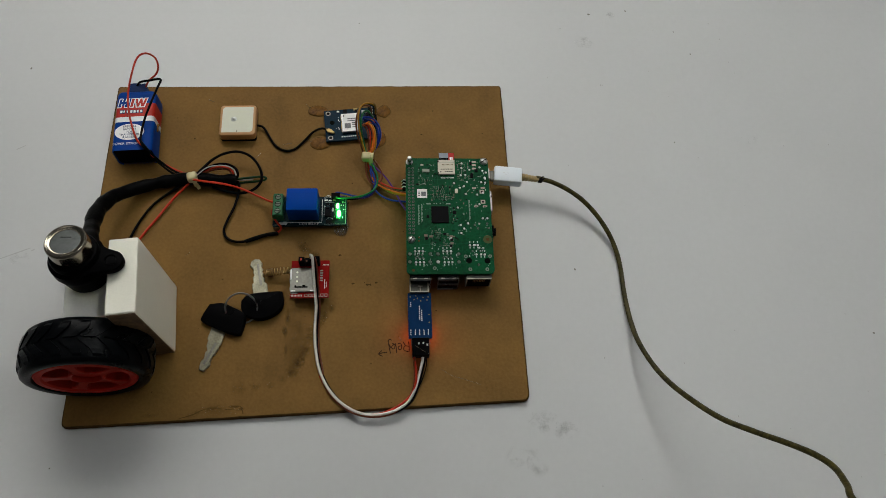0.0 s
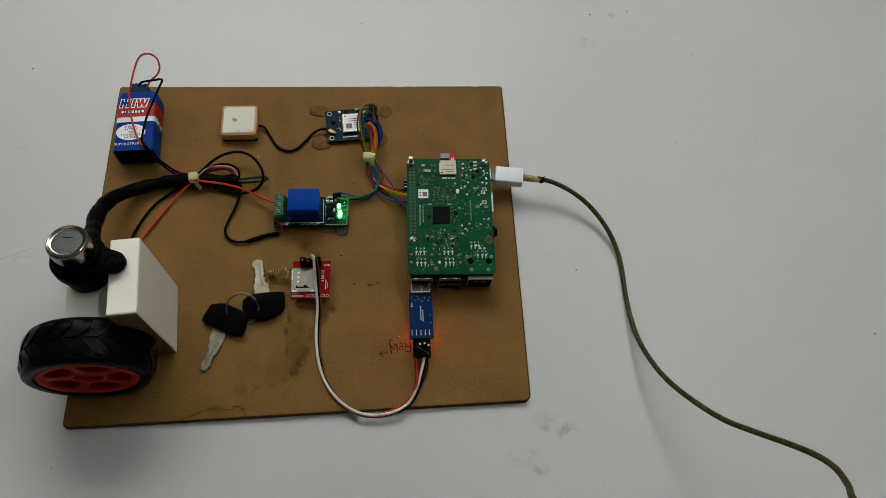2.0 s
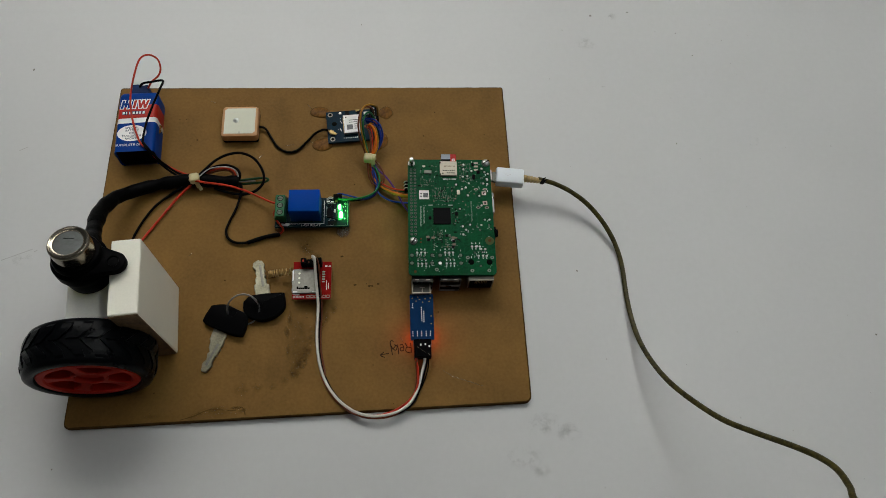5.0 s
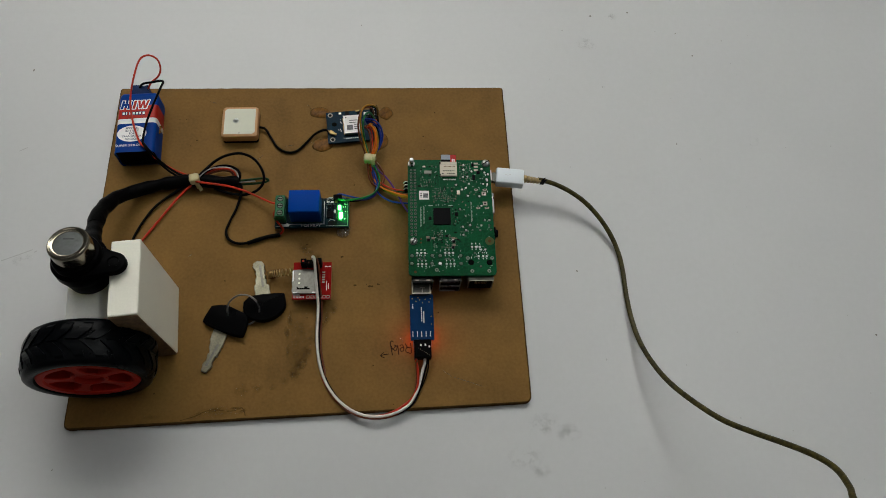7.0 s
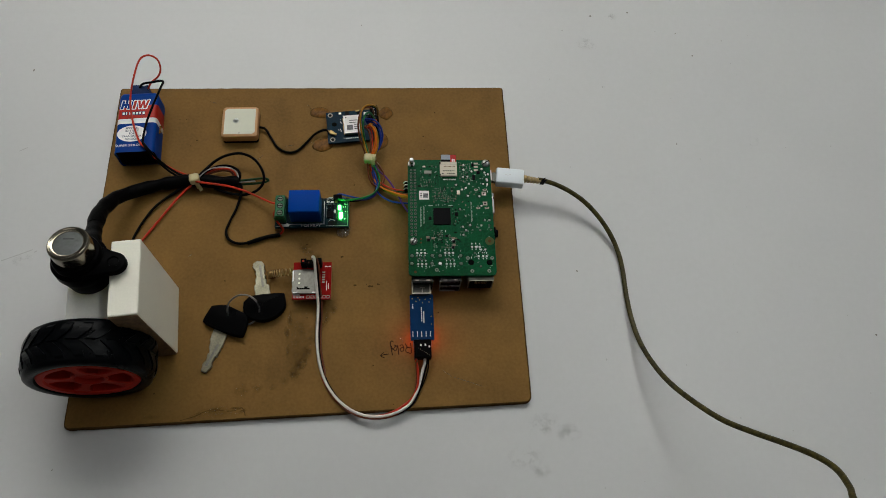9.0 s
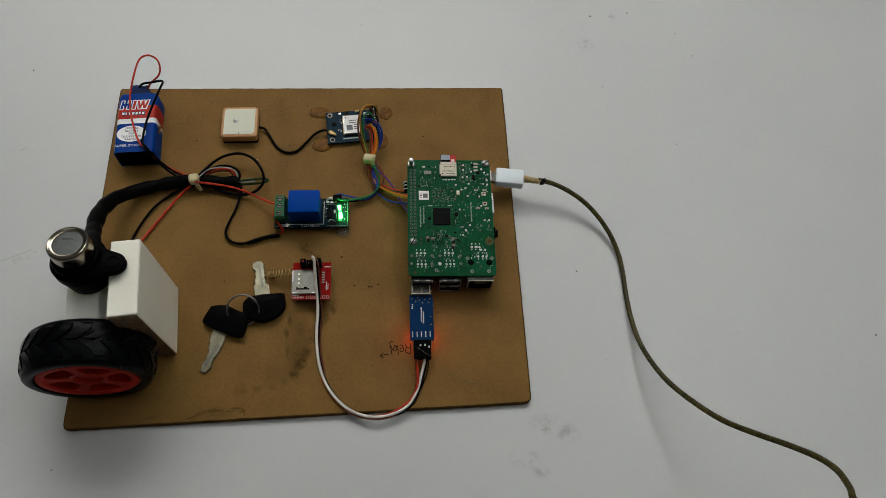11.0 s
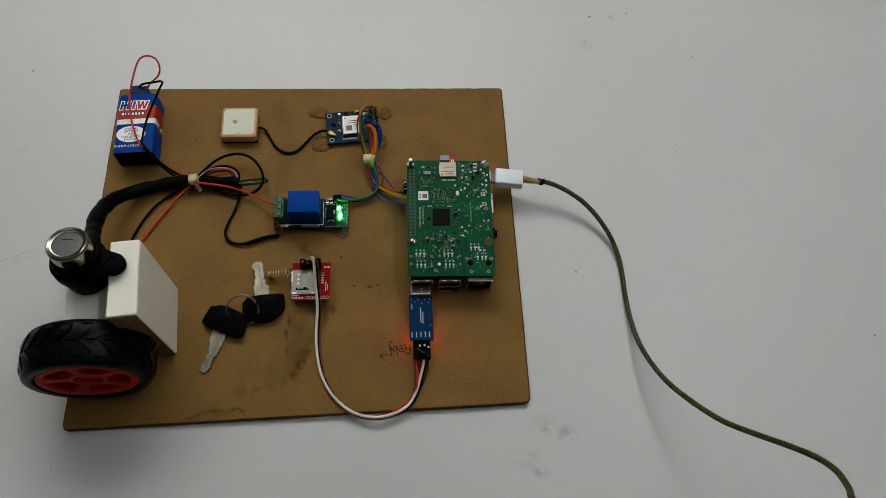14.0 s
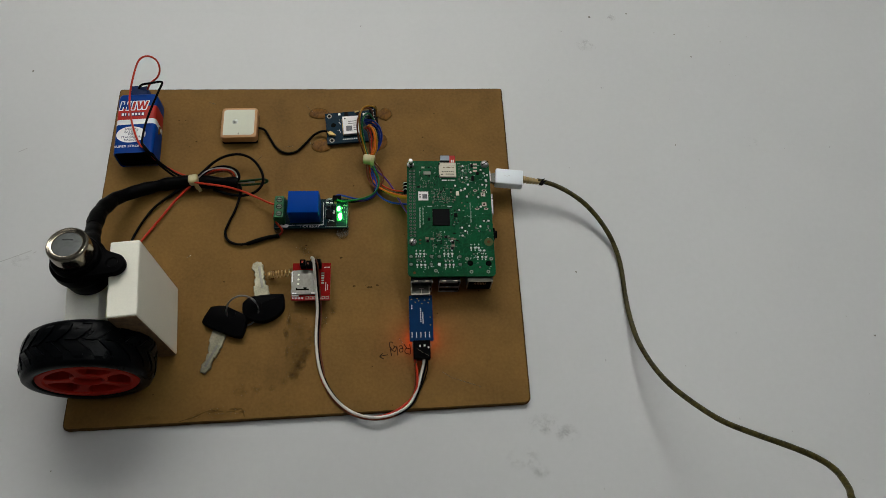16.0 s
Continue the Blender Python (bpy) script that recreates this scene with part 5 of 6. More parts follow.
# ---------------------------------------------------------------- red sim card module
def sim_module():
    t = thing("sim_card_module", "small red module with a silver card holder", "circuit board", -61.5, 1.7, 0, 0.4)
    Z = 8.0
    part("board", prism(bmesh.new(), rounded(-12.0, 12.2, -12.7, 12.7, 0.4, 2), Z - 1.4, Z), M_PCB_RED, t, "red board")
    lo = part("radio_shield", B(-9, 9, -7.6, 9, 0, Z - 1.4, bevel=0.3), M_STEEL, t, "metal shield under the board")
    tr = part("card_holder", prism(bmesh.new(), [(-12.0, 6.2), (-11.6, 7.0), (-2.6, 7.4), (-0.4, 7.0), (4.4, 7.0), (4.4, -9.2), (-11.8, -9.4), (-12.4, -7.0), (-12.0, -4.6), (-12.6, -1.0)], Z, Z + 1.5, bevel=0.25), M_HOLDER, t, "silver metal card holder")
    part("holder_edge", prism(bmesh.new(), [(-12.4, 5.6), (-11.5, 6.6), (-11.2, -0.6), (-12.0, -1.2)], Z + 1.5, Z + 1.58), M_PAPER, tr, "bright bent edge")
    for a in ((-11.4, -8.6, -9.0, -8.2), (0.6, 3.6, -9.0, -8.2)):
        part("holder_foot", B(*a, Z + 1.5, Z + 1.6), M_PAPER, tr)
    part("holder_slot", B(-9.2, -1.0, -6.6, -5.6, Z + 1.5, Z + 1.54), M_HOLE, tr)
    part("holder_slot", B(-4.4, -2.4, -5.6, -4.6, Z + 1.5, Z + 1.54), M_HOLE, tr)
    part("holder_slot", B(-9.2, -8.2, -5.6, -4.9, Z + 1.5, Z + 1.54), M_HOLE, tr)
    for x in (-7.8, 3.2):
        for y in (-2.2, 0.8, 4.0):
            part("holder_dimple", C(x, y, Z + 1.5, 0.7, 0.05, n=12), M_PAPER if x > 0 else M_SILVERPAINT, tr)
    for k in range(6):
        x = -2.0 + 2.5 * k
        q = part("pad", B(x - 0.95, x + 0.95, -12.2, -10.2, Z, Z + 0.06), M_HOLDER, t)
        part("pad_hole", C(x, -11.2, Z + 0.06, 0.7, 0.03, n=12), M_PCB_RED, q)
    for k in range(8):
        part("printed_bar", B(-11.4 + 0.9 * k, -10.9 + 0.9 * k, -11.9, -10.7, Z, Z + 0.04), M_SCUFF, t)
    part("printed_bar", B(-11.6, -7.4, -10.1, -9.5, Z, Z + 0.5), M_PAPER, t)
    for k in range(5):
        part("printed_bar", B(6.4, 8.2, -1.6 + 1.7 * k, -0.7 + 1.7 * k, Z, Z + 0.04), M_SILKDIM, t)
    for k in range(3):
        part("printed_bar", B(9.2, 9.6, -6.8 + 0.2 * k, -0.4, Z, Z + 0.04) if k == 0 else B(10.2 + 0.1 * k, 10.5 + 0.1 * k, -6.0, -2.0, Z, Z + 0.04), M_SILK, t)
    for k in range(5):
        part("printed_bar", B(8.0 + 0.8 * k, 8.5 + 0.8 * k, 9.2, 10.0, Z, Z + 0.04), M_SILK, t)
    for x0, x1, h in ((-6.8, -3.2, 15.2), (-3.0, 0.6, 13.4), (0.8, 3.0, 17.0), (3.2, 6.4, 16.0)):
        part("wire_plug", B(x0, x1, 8.6, 12.4, Z, Z + h - 8.0, bevel=0.4), M_BLACK, t, "black wire plug standing on its pin")
    part("plug_mark", B(-5.6, -4.6, 9.8, 11.2, 15.2, 15.3), WIRE["red"], t)
    part("plug_mark", B(-2.2, -1.4, 9.6, 10.8, 13.4, 13.5), WIRE["brown"], t)
    # added closed box that hides the always-glowing light between flashes
    hs = part("blink_cover", B(-7.2, -2.4, -9.6, -7.7, 4.4, 6.58, bevel=0.1), M_BLACK, t, "added closed box hiding the blink light")
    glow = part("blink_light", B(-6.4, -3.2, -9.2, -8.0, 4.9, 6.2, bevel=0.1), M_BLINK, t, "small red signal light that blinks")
    g = thing("spring_antenna", "small coiled brass spring antenna beside the red module", "antenna", -82.0, 7.6, 0)
    pts = []
    turns = 9.5
    for i in range(int(turns * 14) + 1):
        k = i / (turns * 14)
        pts.append((-7.6 + 15.0 * k ** 1.7, 2.0 * math.cos(2 * math.pi * turns * k), 3.4 + 4.6 * k + 2.0 * math.sin(2 * math.pi * turns * k)))
    part("coil", S(pts, 0.42, n=6, step=1), M_BRASS, g, smooth=60)
    part("tail", S([(7.0, 0, 7.4), (8.6, 0, 7.8), (11.0, 0, 8.2)], 0.42, n=6, step=3), M_BRASS, g)
    part("foot_pad", B(-7, -4, -1.2, 1.2, 0, 1.6, bevel=0.4), M_GLUE, g, "amber glue dab")
    return glow


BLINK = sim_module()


# ---------------------------------------------------------------- wires and leads
def lead(name, label, strands, group=""):
    """One loom: strands are (part name, colour, radius, world points)."""
    x = sum(p[0] for p in strands[0][3]) / len(strands[0][3])
    y = sum(p[1] for p in strands[0][3]) / len(strands[0][3])
    t = thing(name, label, "cable", x, y, 0, group=group)
    for n, colour, r, pts in strands:
        part(n, S(rel(t, *pts), r, n=8, step=5), WIRE[colour], t, colour.replace("dark", "dark ") + " insulated wire", smooth=60)
    return t


lead("battery_lead", "red and black battery lead looping to a cable tie", [
    ("wire", "red", 0.66, [(-182.0, 145.6, 13), (-178.4, 147.7, 18), (-172.8, 150.0, 22), (-170.6, 153.7, 26), (-172.3, 158.2, 30), (-177.1, 158.2, 34), (-182.2, 154.3, 34), (-184.8, 142.0, 32), (-187.3, 130.1, 26), (-186.6, 119.1, 22), (-182.5, 106.2, 21), (-178.1, 96.6, 20), (-172.8, 91.7, 19.4), (-169.3, 88.9, 14), (-165.1, 87.6, 7.5), (-154.1, 82.8, 4.5), (-143.8, 78.4, 6)]),
    ("wire", "black", 0.78, [(-188.2, 145.6, 13), (-184.7, 146.9, 17), (-177.5, 146.2, 20), (-168.8, 145.0, 23), (-169.4, 137.5, 24), (-172.8, 124.1, 23), (-175.9, 113.4, 20.5), (-176.5, 102.1, 20.5), (-176.1, 95.7, 20), (-172.3, 90.5, 19.2), (-169.6, 88.6, 13), (-162.4, 84.2, 5), (-154.1, 79.6, 3), (-144.1, 76.9, 4)]),
    ("wire", "black", 0.78, [(-176.2, 96.6, 20), (-171.6, 91.1, 19.6), (-168.3, 88.8, 13.5), (-163.9, 86.7, 7.5), (-154.7, 81.4, 4.5), (-143.3, 76.0, 7)]),
    ("wire", "red", 0.75, [(-142.5, 73.0, 10), (-135.4, 71.2, 11), (-121.1, 69.0, 11), (-109.6, 66.9, 8), (-99.2, 62.8, 6), (-91.0, 57.9, 8), (-86.7, 56.5, 9)]),
])

lead("lock_lead", "red and black wires running from the tie to the block", [
    ("wire", "red", 0.8, [(-143.4, 74.9, 6), (-146.7, 71.9, 5), (-156.0, 62.3, 2), (-163.8, 49.7, 1.6), (-170.7, 38.6, 1.4), (-174.2, 32.4, 1.4), (-177.0, 27.2, 1.4), (-179.7, 21.2, 1.4)]),
    ("wire", "black", 0.85, [(-143.8, 76.3, 5), (-151.1, 72.0, 4), (-160.2, 66.2, 2), (-168.6, 58.2, 1.6), (-174.6, 48.1, 1.4), (-178.6, 38.2, 1.4), (-180.5, 31.6, 1.4), (-183.3, 26.0, 1.4), (-185.4, 21.2, 1.4)]),
])

lead("loop_lead", "loose black wire loop with thin red, white and green wires", [
    ("wire", "black", 0.95, [(-142.9, 75.5, 8), (-137.4, 82.5, 8), (-131.3, 89.7, 8), (-123.2, 94.1, 9), (-113.5, 94.9, 10), (-104.4, 90.4, 10), (-98.0, 80.7, 10), (-97.2, 72.4, 9), (-102.8, 68.1, 5), (-111.3, 66.6, 3), (-121.0, 68.2, 2.5), (-130.8, 71.6, 2.5)]),
    ("wire", "black", 0.9, [(-141.2, 76.4, 8), (-135.5, 81.5, 9), (-128.4, 84.5, 10), (-120.7, 84.4, 11), (-115.0, 81.9, 10), (-113.0, 77.6, 9), (-115.0, 74.4, 7)]),
    ("wire", "grey", 0.4, [(-140.2, 76.7, 9), (-134.5, 81.8, 10), (-127.6, 82.9, 11.5), (-120.3, 82.4, 12), (-115.8, 80.4, 11), (-114.0, 76.8, 9)]),
    ("wire", "red", 0.7, [(-138.1, 80.5, 7), (-130.3, 82.4, 9), (-122.6, 82.8, 10), (-117.8, 81.2, 9), (-116.0, 77.9, 7)]),
    ("wire", "brown", 0.7, [(-137.2, 79.2, 7), (-129.8, 81.7, 8), (-122.8, 82.0, 9), (-119.1, 80.9, 8), (-117.5, 77.0, 7)]),
    ("wire", "darkgreen", 0.85, [(-116.9, 74.8, 7), (-111.3, 75.5, 7), (-103.1, 76.6, 7), (-97.1, 77.1, 7), (-94.5, 76.4, 6), (-97.3, 75.2, 5), (-103.4, 74.6, 4.5), (-110.9, 73.9, 4.5), (-117.2, 73.3, 5)]),
    ("wire", "grey", 0.5, [(-117.0, 74.1, 6.4), (-110.6, 74.8, 6.4), (-103.2, 75.5, 6)]),
])

t_lead = lead("relay_lead", "black lead ending in heat-shrink beside the relay board", [
    ("wire", "black", 0.9, [(-115.0, 76.7, 6), (-112.5, 72.0, 5), (-112.8, 66.2, 3), (-115.1, 56.3, 2), (-118.4, 47.0, 2), (-120.2, 39.4, 2), (-117.9, 33.7, 2), (-112.1, 30.8, 2), (-104.8, 31.2, 2), (-97.7, 34.0, 2), (-90.5, 36.1, 2), (-86.1, 36.9, 2)]),
    ("wire", "red", 0.7, [(-86.8, 36.9, 2), (-83.8, 37.7, 3), (-82.3, 39.1, 6), (-84.4, 41.5, 8), (-87.0, 44.7, 9), (-88.3, 48.6, 9.5), (-87.3, 51.3, 10)]),
])
part("shrink_tube", S(rel(t_lead, (-105.5, 30.9, 2), (-99.5, 33.2, 2), (-92.3, 35.7, 2), (-84.6, 36.9, 2)), 1.35, n=10, step=5, lumps=0.12), M_SLEEVE, t_lead, "black heat-shrink tubing", smooth=60)

lead("antenna_cable", "thin black cable between antenna and receiver board", [
    ("wire", "black", 0.85, [(-106.1, 120.9, 3), (-103.0, 121.0, 3), (-99.8, 119.5, 2.4), (-95.9, 113.1, 1.4), (-91.1, 105.7, 1.2), (-84.2, 101.6, 1.2), (-77.2, 103.0, 1.2), (-70.8, 110.0, 1.4), (-65.5, 116.3, 2), (-59.5, 118.6, 3.6), (-54.5, 117.2, 5)]),
])


def sleeve():
    t = thing("sleeved_loom", "thick black sleeved loom curving up to the lock", "cable", -150, 60, 0)
    pts = [(-174.7, -5.0, 64), (-178.9, 3.7, 57), (-183.8, 14.4, 48), (-188.6, 25.9, 38), (-191.9, 41.2, 27), (-190.1, 55.0, 17), (-182.9, 64.8, 9), (-172.4, 71.1, 5.6), (-160.5, 74.6, 4.8), (-145.8, 76.4, 4.8), (-128.7, 75.6, 4.8), (-114.0, 74.8, 4.8)]
    part("sleeve", S(rel(t, *pts), 4.5, n=16, step=8, flat=0.9, lumps=0.32), M_SLEEVE, t, smooth=50)
    part("taped_joint", S(rel(t, *pts[3:6]), 4.5, n=14, step=5, lumps=0.2), M_SLEEVE, t, "wrinkled black tape", smooth=50)


sleeve()


def loom():
    """Coloured jumpers from the receiver board through a tie to the computer and the relay board."""
    head = [("brown", 0), ("red", 1), ("orange", 2), ("yellow", 3)]
    strands = []
    up = {"brown": [(-23.6, 124.9, 11), (-23.8, 126.0, 19), (-28.3, 124.2, 24), (-32.0, 118.1, 26), (-33.5, 110.8, 23), (-32.6, 104.0, 16), (-29.6, 97.3, 10), (-27.7, 92.2, 8)],
          "yellow": [(-20.8, 126.4, 11), (-21.0, 126.7, 20), (-25.5, 124.7, 26), (-30.0, 121.6, 27), (-31.9, 115.3, 26), (-31.7, 108.3, 20), (-29.5, 100.9, 13), (-26.8, 92.0, 9)],
          "orange": [(-21.6, 122.5, 11), (-27.0, 116.1, 14), (-25.0, 114.5, 15), (-22.2, 108.7, 14), (-22.6, 101.3, 11), (-24.5, 96.1, 9), (-25.7, 91.3, 8)],
          "red": [(-21.2, 119.7, 11), (-27.8, 115.6, 12), (-26.2, 114.9, 13), (-24.2, 109.0, 12), (-24.6, 100.8, 9), (-25.8, 92.5, 6)]}
    down = {"brown": [(-27.2, 85.2, 6), (-26.5, 80.0, 4), (-23.7, 75.2, 3), (-18.2, 71.6, 4), (-10.5, 67.8, 6), (-3.5, 64.4, 9), (2.5, 62.5, 11)],
            "red": [(-25.3, 86.7, 5), (-22.2, 80.6, 3), (-15.9, 73.8, 4), (-8.1, 68.6, 7), (2.6, 65.1, 11)],
            "orange": [(-25.4, 86.4, 4), (-23.4, 79.7, 3), (-19.0, 72.9, 4), (-12.0, 67.8, 6), (-3.6, 63.5, 9), (2.5, 62.0, 11)],
            "yellow": [(-25.0, 87.0, 3), (-22.2, 79.4, 2), (-17.1, 72.1, 3), (-10.1, 66.5, 6), (-3.6, 62.7, 9), (2.5, 60.7, 11)]}
    for c, k in head:
        strands.append(("wire", c, 0.62, up[c] + down[c]))
    strands.append(("wire", "yellow", 0.62, [(-22.4, 121.1, 11), (-25.4, 115.9, 15), (-22.2, 112.5, 16), (-20.6, 106.4, 14), (-20.6, 99.5, 11), (-23.0, 94.3, 9), (-24.6, 90.7, 6), (-23.8, 84.3, 3), (-20.6, 75.8, 2), (-14.3, 69.4, 4), (-5.1, 62.8, 8), (2.5, 60.3, 11)]))
    strands.append(("wire", "orange", 0.62, [(-22.4, 120.1, 11), (-26.5, 115.9, 15), (-23.7, 112.9, 16), (-21.4, 106.8, 14), (-21.8, 99.5, 11), (-23.7, 94.3, 9), (-25.0, 90.3, 5), (-24.6, 83.3, 3)]))
    strands.append(("wire", "brown", 0.62, [(-23.2, 119.2, 11), (-29.4, 115.8, 13), (-26.9, 111.9, 14), (-25.3, 105.3, 12), (-24.9, 97.1, 9), (-22.6, 91.9, 7), (-18.3, 86.1, 6), (-15.9, 80.4, 5), (-17.1, 75.1, 4), (-20.6, 73.0, 3), (-24.5, 76.0, 2.4)]))
    strands.append(("wire", "green", 0.66, [(-22.4, 123.0, 11), (-25.7, 122.4, 20), (-29.0, 118.3, 23), (-30.5, 111.3, 21), (-29.2, 103.7, 13), (-26.5, 94.3, 9), (-22.2, 86.0, 7), (-19.4, 78.9, 6), (-19.4, 73.2, 5), (-22.0, 67.9, 5), (-27.4, 64.4, 5), (-35.7, 62.2, 5), (-43.1, 60.1, 8), (-46.9, 60.7, 8.5)]))
    strands.append(("wire", "blue", 0.66, [(-22.4, 118.2, 11), (-29.4, 120.2, 15), (-23.8, 118.8, 17), (-19.0, 114.2, 17), (-17.1, 108.4, 13), (-18.7, 102.7, 9), (-22.2, 96.8, 8), (-25.8, 91.6, 6), (-24.2, 83.7, 4), (-22.2, 75.6, 2.4), (-20.2, 68.9, 2.4), (-15.1, 63.7, 3), (-8.9, 59.5, 6), (2.4, 55.6, 11)]))
    strands.append(("wire", "blue", 0.66, [(-21.9, 116.3, 11), (-28.6, 119.6, 13), (-23.8, 117.8, 15), (-19.8, 113.2, 15), (-18.3, 107.2, 12), (-20.3, 101.4, 8), (-23.4, 96.0, 7), (-25.4, 90.8, 5), (-22.2, 81.3, 5), (-20.6, 73.8, 4), (-22.8, 66.7, 4), (-27.4, 63.6, 4), (-33.5, 63.6, 4), (-40.3, 64.2, 6), (-45.5, 64.4, 8), (-47.8, 63.6, 8)]))
    strands.append(("wire", "purple", 0.66, [(-47.8, 63.0, 7.5), (-41.9, 62.6, 5), (-34.4, 63.4, 2), (-27.5, 63.8, 2), (-22.1, 67.4, 2), (-21.0, 74.9, 2), (-23.0, 84.3, 3), (-25.4, 91.3, 5)]))
    strands.append(("wire", "purple", 0.66, [(-24.2, 92.5, 6), (-20.6, 85.8, 5), (-15.1, 80.0, 5), (-10.5, 72.7, 6), (-6.6, 64.6, 7), (-2.8, 55.3, 9), (1.6, 47.5, 11)]))
    strands.append(("wire", "darkgreen", 0.62, [(-25.8, 93.1, 5), (-24.6, 84.3, 3), (-21.4, 75.8, 2), (-15.9, 70.4, 3), (-9.7, 67.8, 6), (2.5, 64.2, 11)]))
    strands.append(("wire", "black", 0.6, [(-47.7, 62.1, 7.5), (-42.7, 61.8, 4), (-35.2, 62.7, 1.6), (-27.5, 64.9, 1.6), (-22.2, 70.7, 1.6), (-21.4, 78.8, 3), (-24.6, 87.3, 4), (-26.2, 94.3, 6)]))
    return lead("jumper_loom", "bundle of coloured jumper wires gathered by a tie", strands)


loom()


def cable_tie(x, y, z, a, b, h, rz, tail):
    t = thing("cable_tie", "yellowed cable tie drawn round a bundle of wires", "cable tie", x, y, 0, rz, group="cable ties")
    part("head", B(-a, a, -b, b, max(0.0, z - h), z + h, bevel=min(a, b, h) * 0.55, seg=3), M_TIE, t, "rounded yellowed locking head", smooth=50)
    bm = bmesh.new()
    n = 20
    rs = []
    for i in range(n):
        q = 2 * math.pi * i / n
        c, d = math.cos(q), math.sin(q)
        rs.append([bm.verts.new(Vector((tail[0] * 0.5 + u, (b * 1.25 + k) * c, max(0.2, z * 0.62 + (z * 0.6 + k) * d))) * MM) for u, k in ((-1.3, 0), (1.3, 0), (1.3, 0.7), (-1.3, 0.7))])
    for i in range(n):
        p, s = rs[i], rs[(i + 1) % n]
        for j in range(4):
            bm.faces.new((p[j], p[(j + 1) % 4], s[(j + 1) % 4], s[j]))
    part("strap", bm, M_TIE, t)
    part("tail_end", S([(0, 0, z), (tail[0] * 0.6, tail[1] * 0.6, z * 0.7), (tail[0], tail[1], z * 0.3)], 1.2, n=8, flat=0.4, step=3), M_TIE, t)
    return t


tx, ty, tz = (-143.0, 75.3, 9)
cable_tie(tx, ty, tz, 3.3, 3.2, 3.0, 12, (2.6, -6.0))
tx, ty, tz = (-26.8, 92.0, 9)
cable_tie(tx, ty, tz, 3.2, 3.1, 2.8, -4, (7.0, -1.0))

# leads from the red module to the adapter
J = [(-59.6, 11.7, 16.5), (-60.1, 12.0, 22), (-58.7, 10.0, 24), (-58.3, 5.2, 20), (-57.9, -3.5, 13), (-57.0, -16.0, 6), (-57.5, -29.8, 2.5), (-56.7, -42.3, 1.6), (-54.1, -54.8, 1.4), (-49.6, -65.0, 1.4), (-42.5, -74.1, 1.4), (-32.8, -81.0, 1.4), (-21.3, -83.9, 1.4), (-9.1, -82.1, 1.4), (-0.2, -76.9, 1.4), (4.6, -68.9, 2.2), (7.5, -59.5, 4), (9.3, -52.8, 6.5), (9.7, -48.6, 8)]


def beside(pts, dx, dy, dz):
    return [(x + dx * min(1, i / 3), y + dy * min(1, i / 3), max(0.8, z + dz)) for i, (x, y, z) in enumerate(pts)]


lead("module_lead", "white, black and red leads curving across the panel", [
    ("wire", "white", 0.9, J),
    ("wire", "black", 0.8, beside(J, 1.2, -0.5, -1.2)),
    ("wire", "brown", 0.75, beside(J, 2.0, -0.2, -2.0)[:9] + [(-50.3, -64.9, 1), (-43.5, -74.7, 1), (-33.5, -82.0, 1), (-21.3, -84.9, 1), (-8.5, -82.9, 1), (0.8, -75.4, 1), (4.0, -67.4, 2), (4.7, -58.8, 4), (4.4, -53.4, 6.5), (4.8, -48.5, 8)]),
    ("wire", "red", 0.75, [(-53.3, -59.3, 0.9), (-48.5, -67.7, 0.9), (-41.1, -75.7, 0.9), (-30.8, -82.0, 0.9), (-19.3, -83.5, 0.9), (-7.8, -80.0, 0.9), (1.2, -73.4, 1.2), (5.0, -66.3, 3), (5.4, -58.4, 5), (4.4, -51.8, 7), (4.1, -48.5, 8)]),
    ("wire", "black", 0.35, [(11.8, -49.1, 7), (11.8, -54.7, 4), (9.6, -61.9, 2), (6.0, -69.4, 1.4), (0.4, -76.8, 1)]),
])


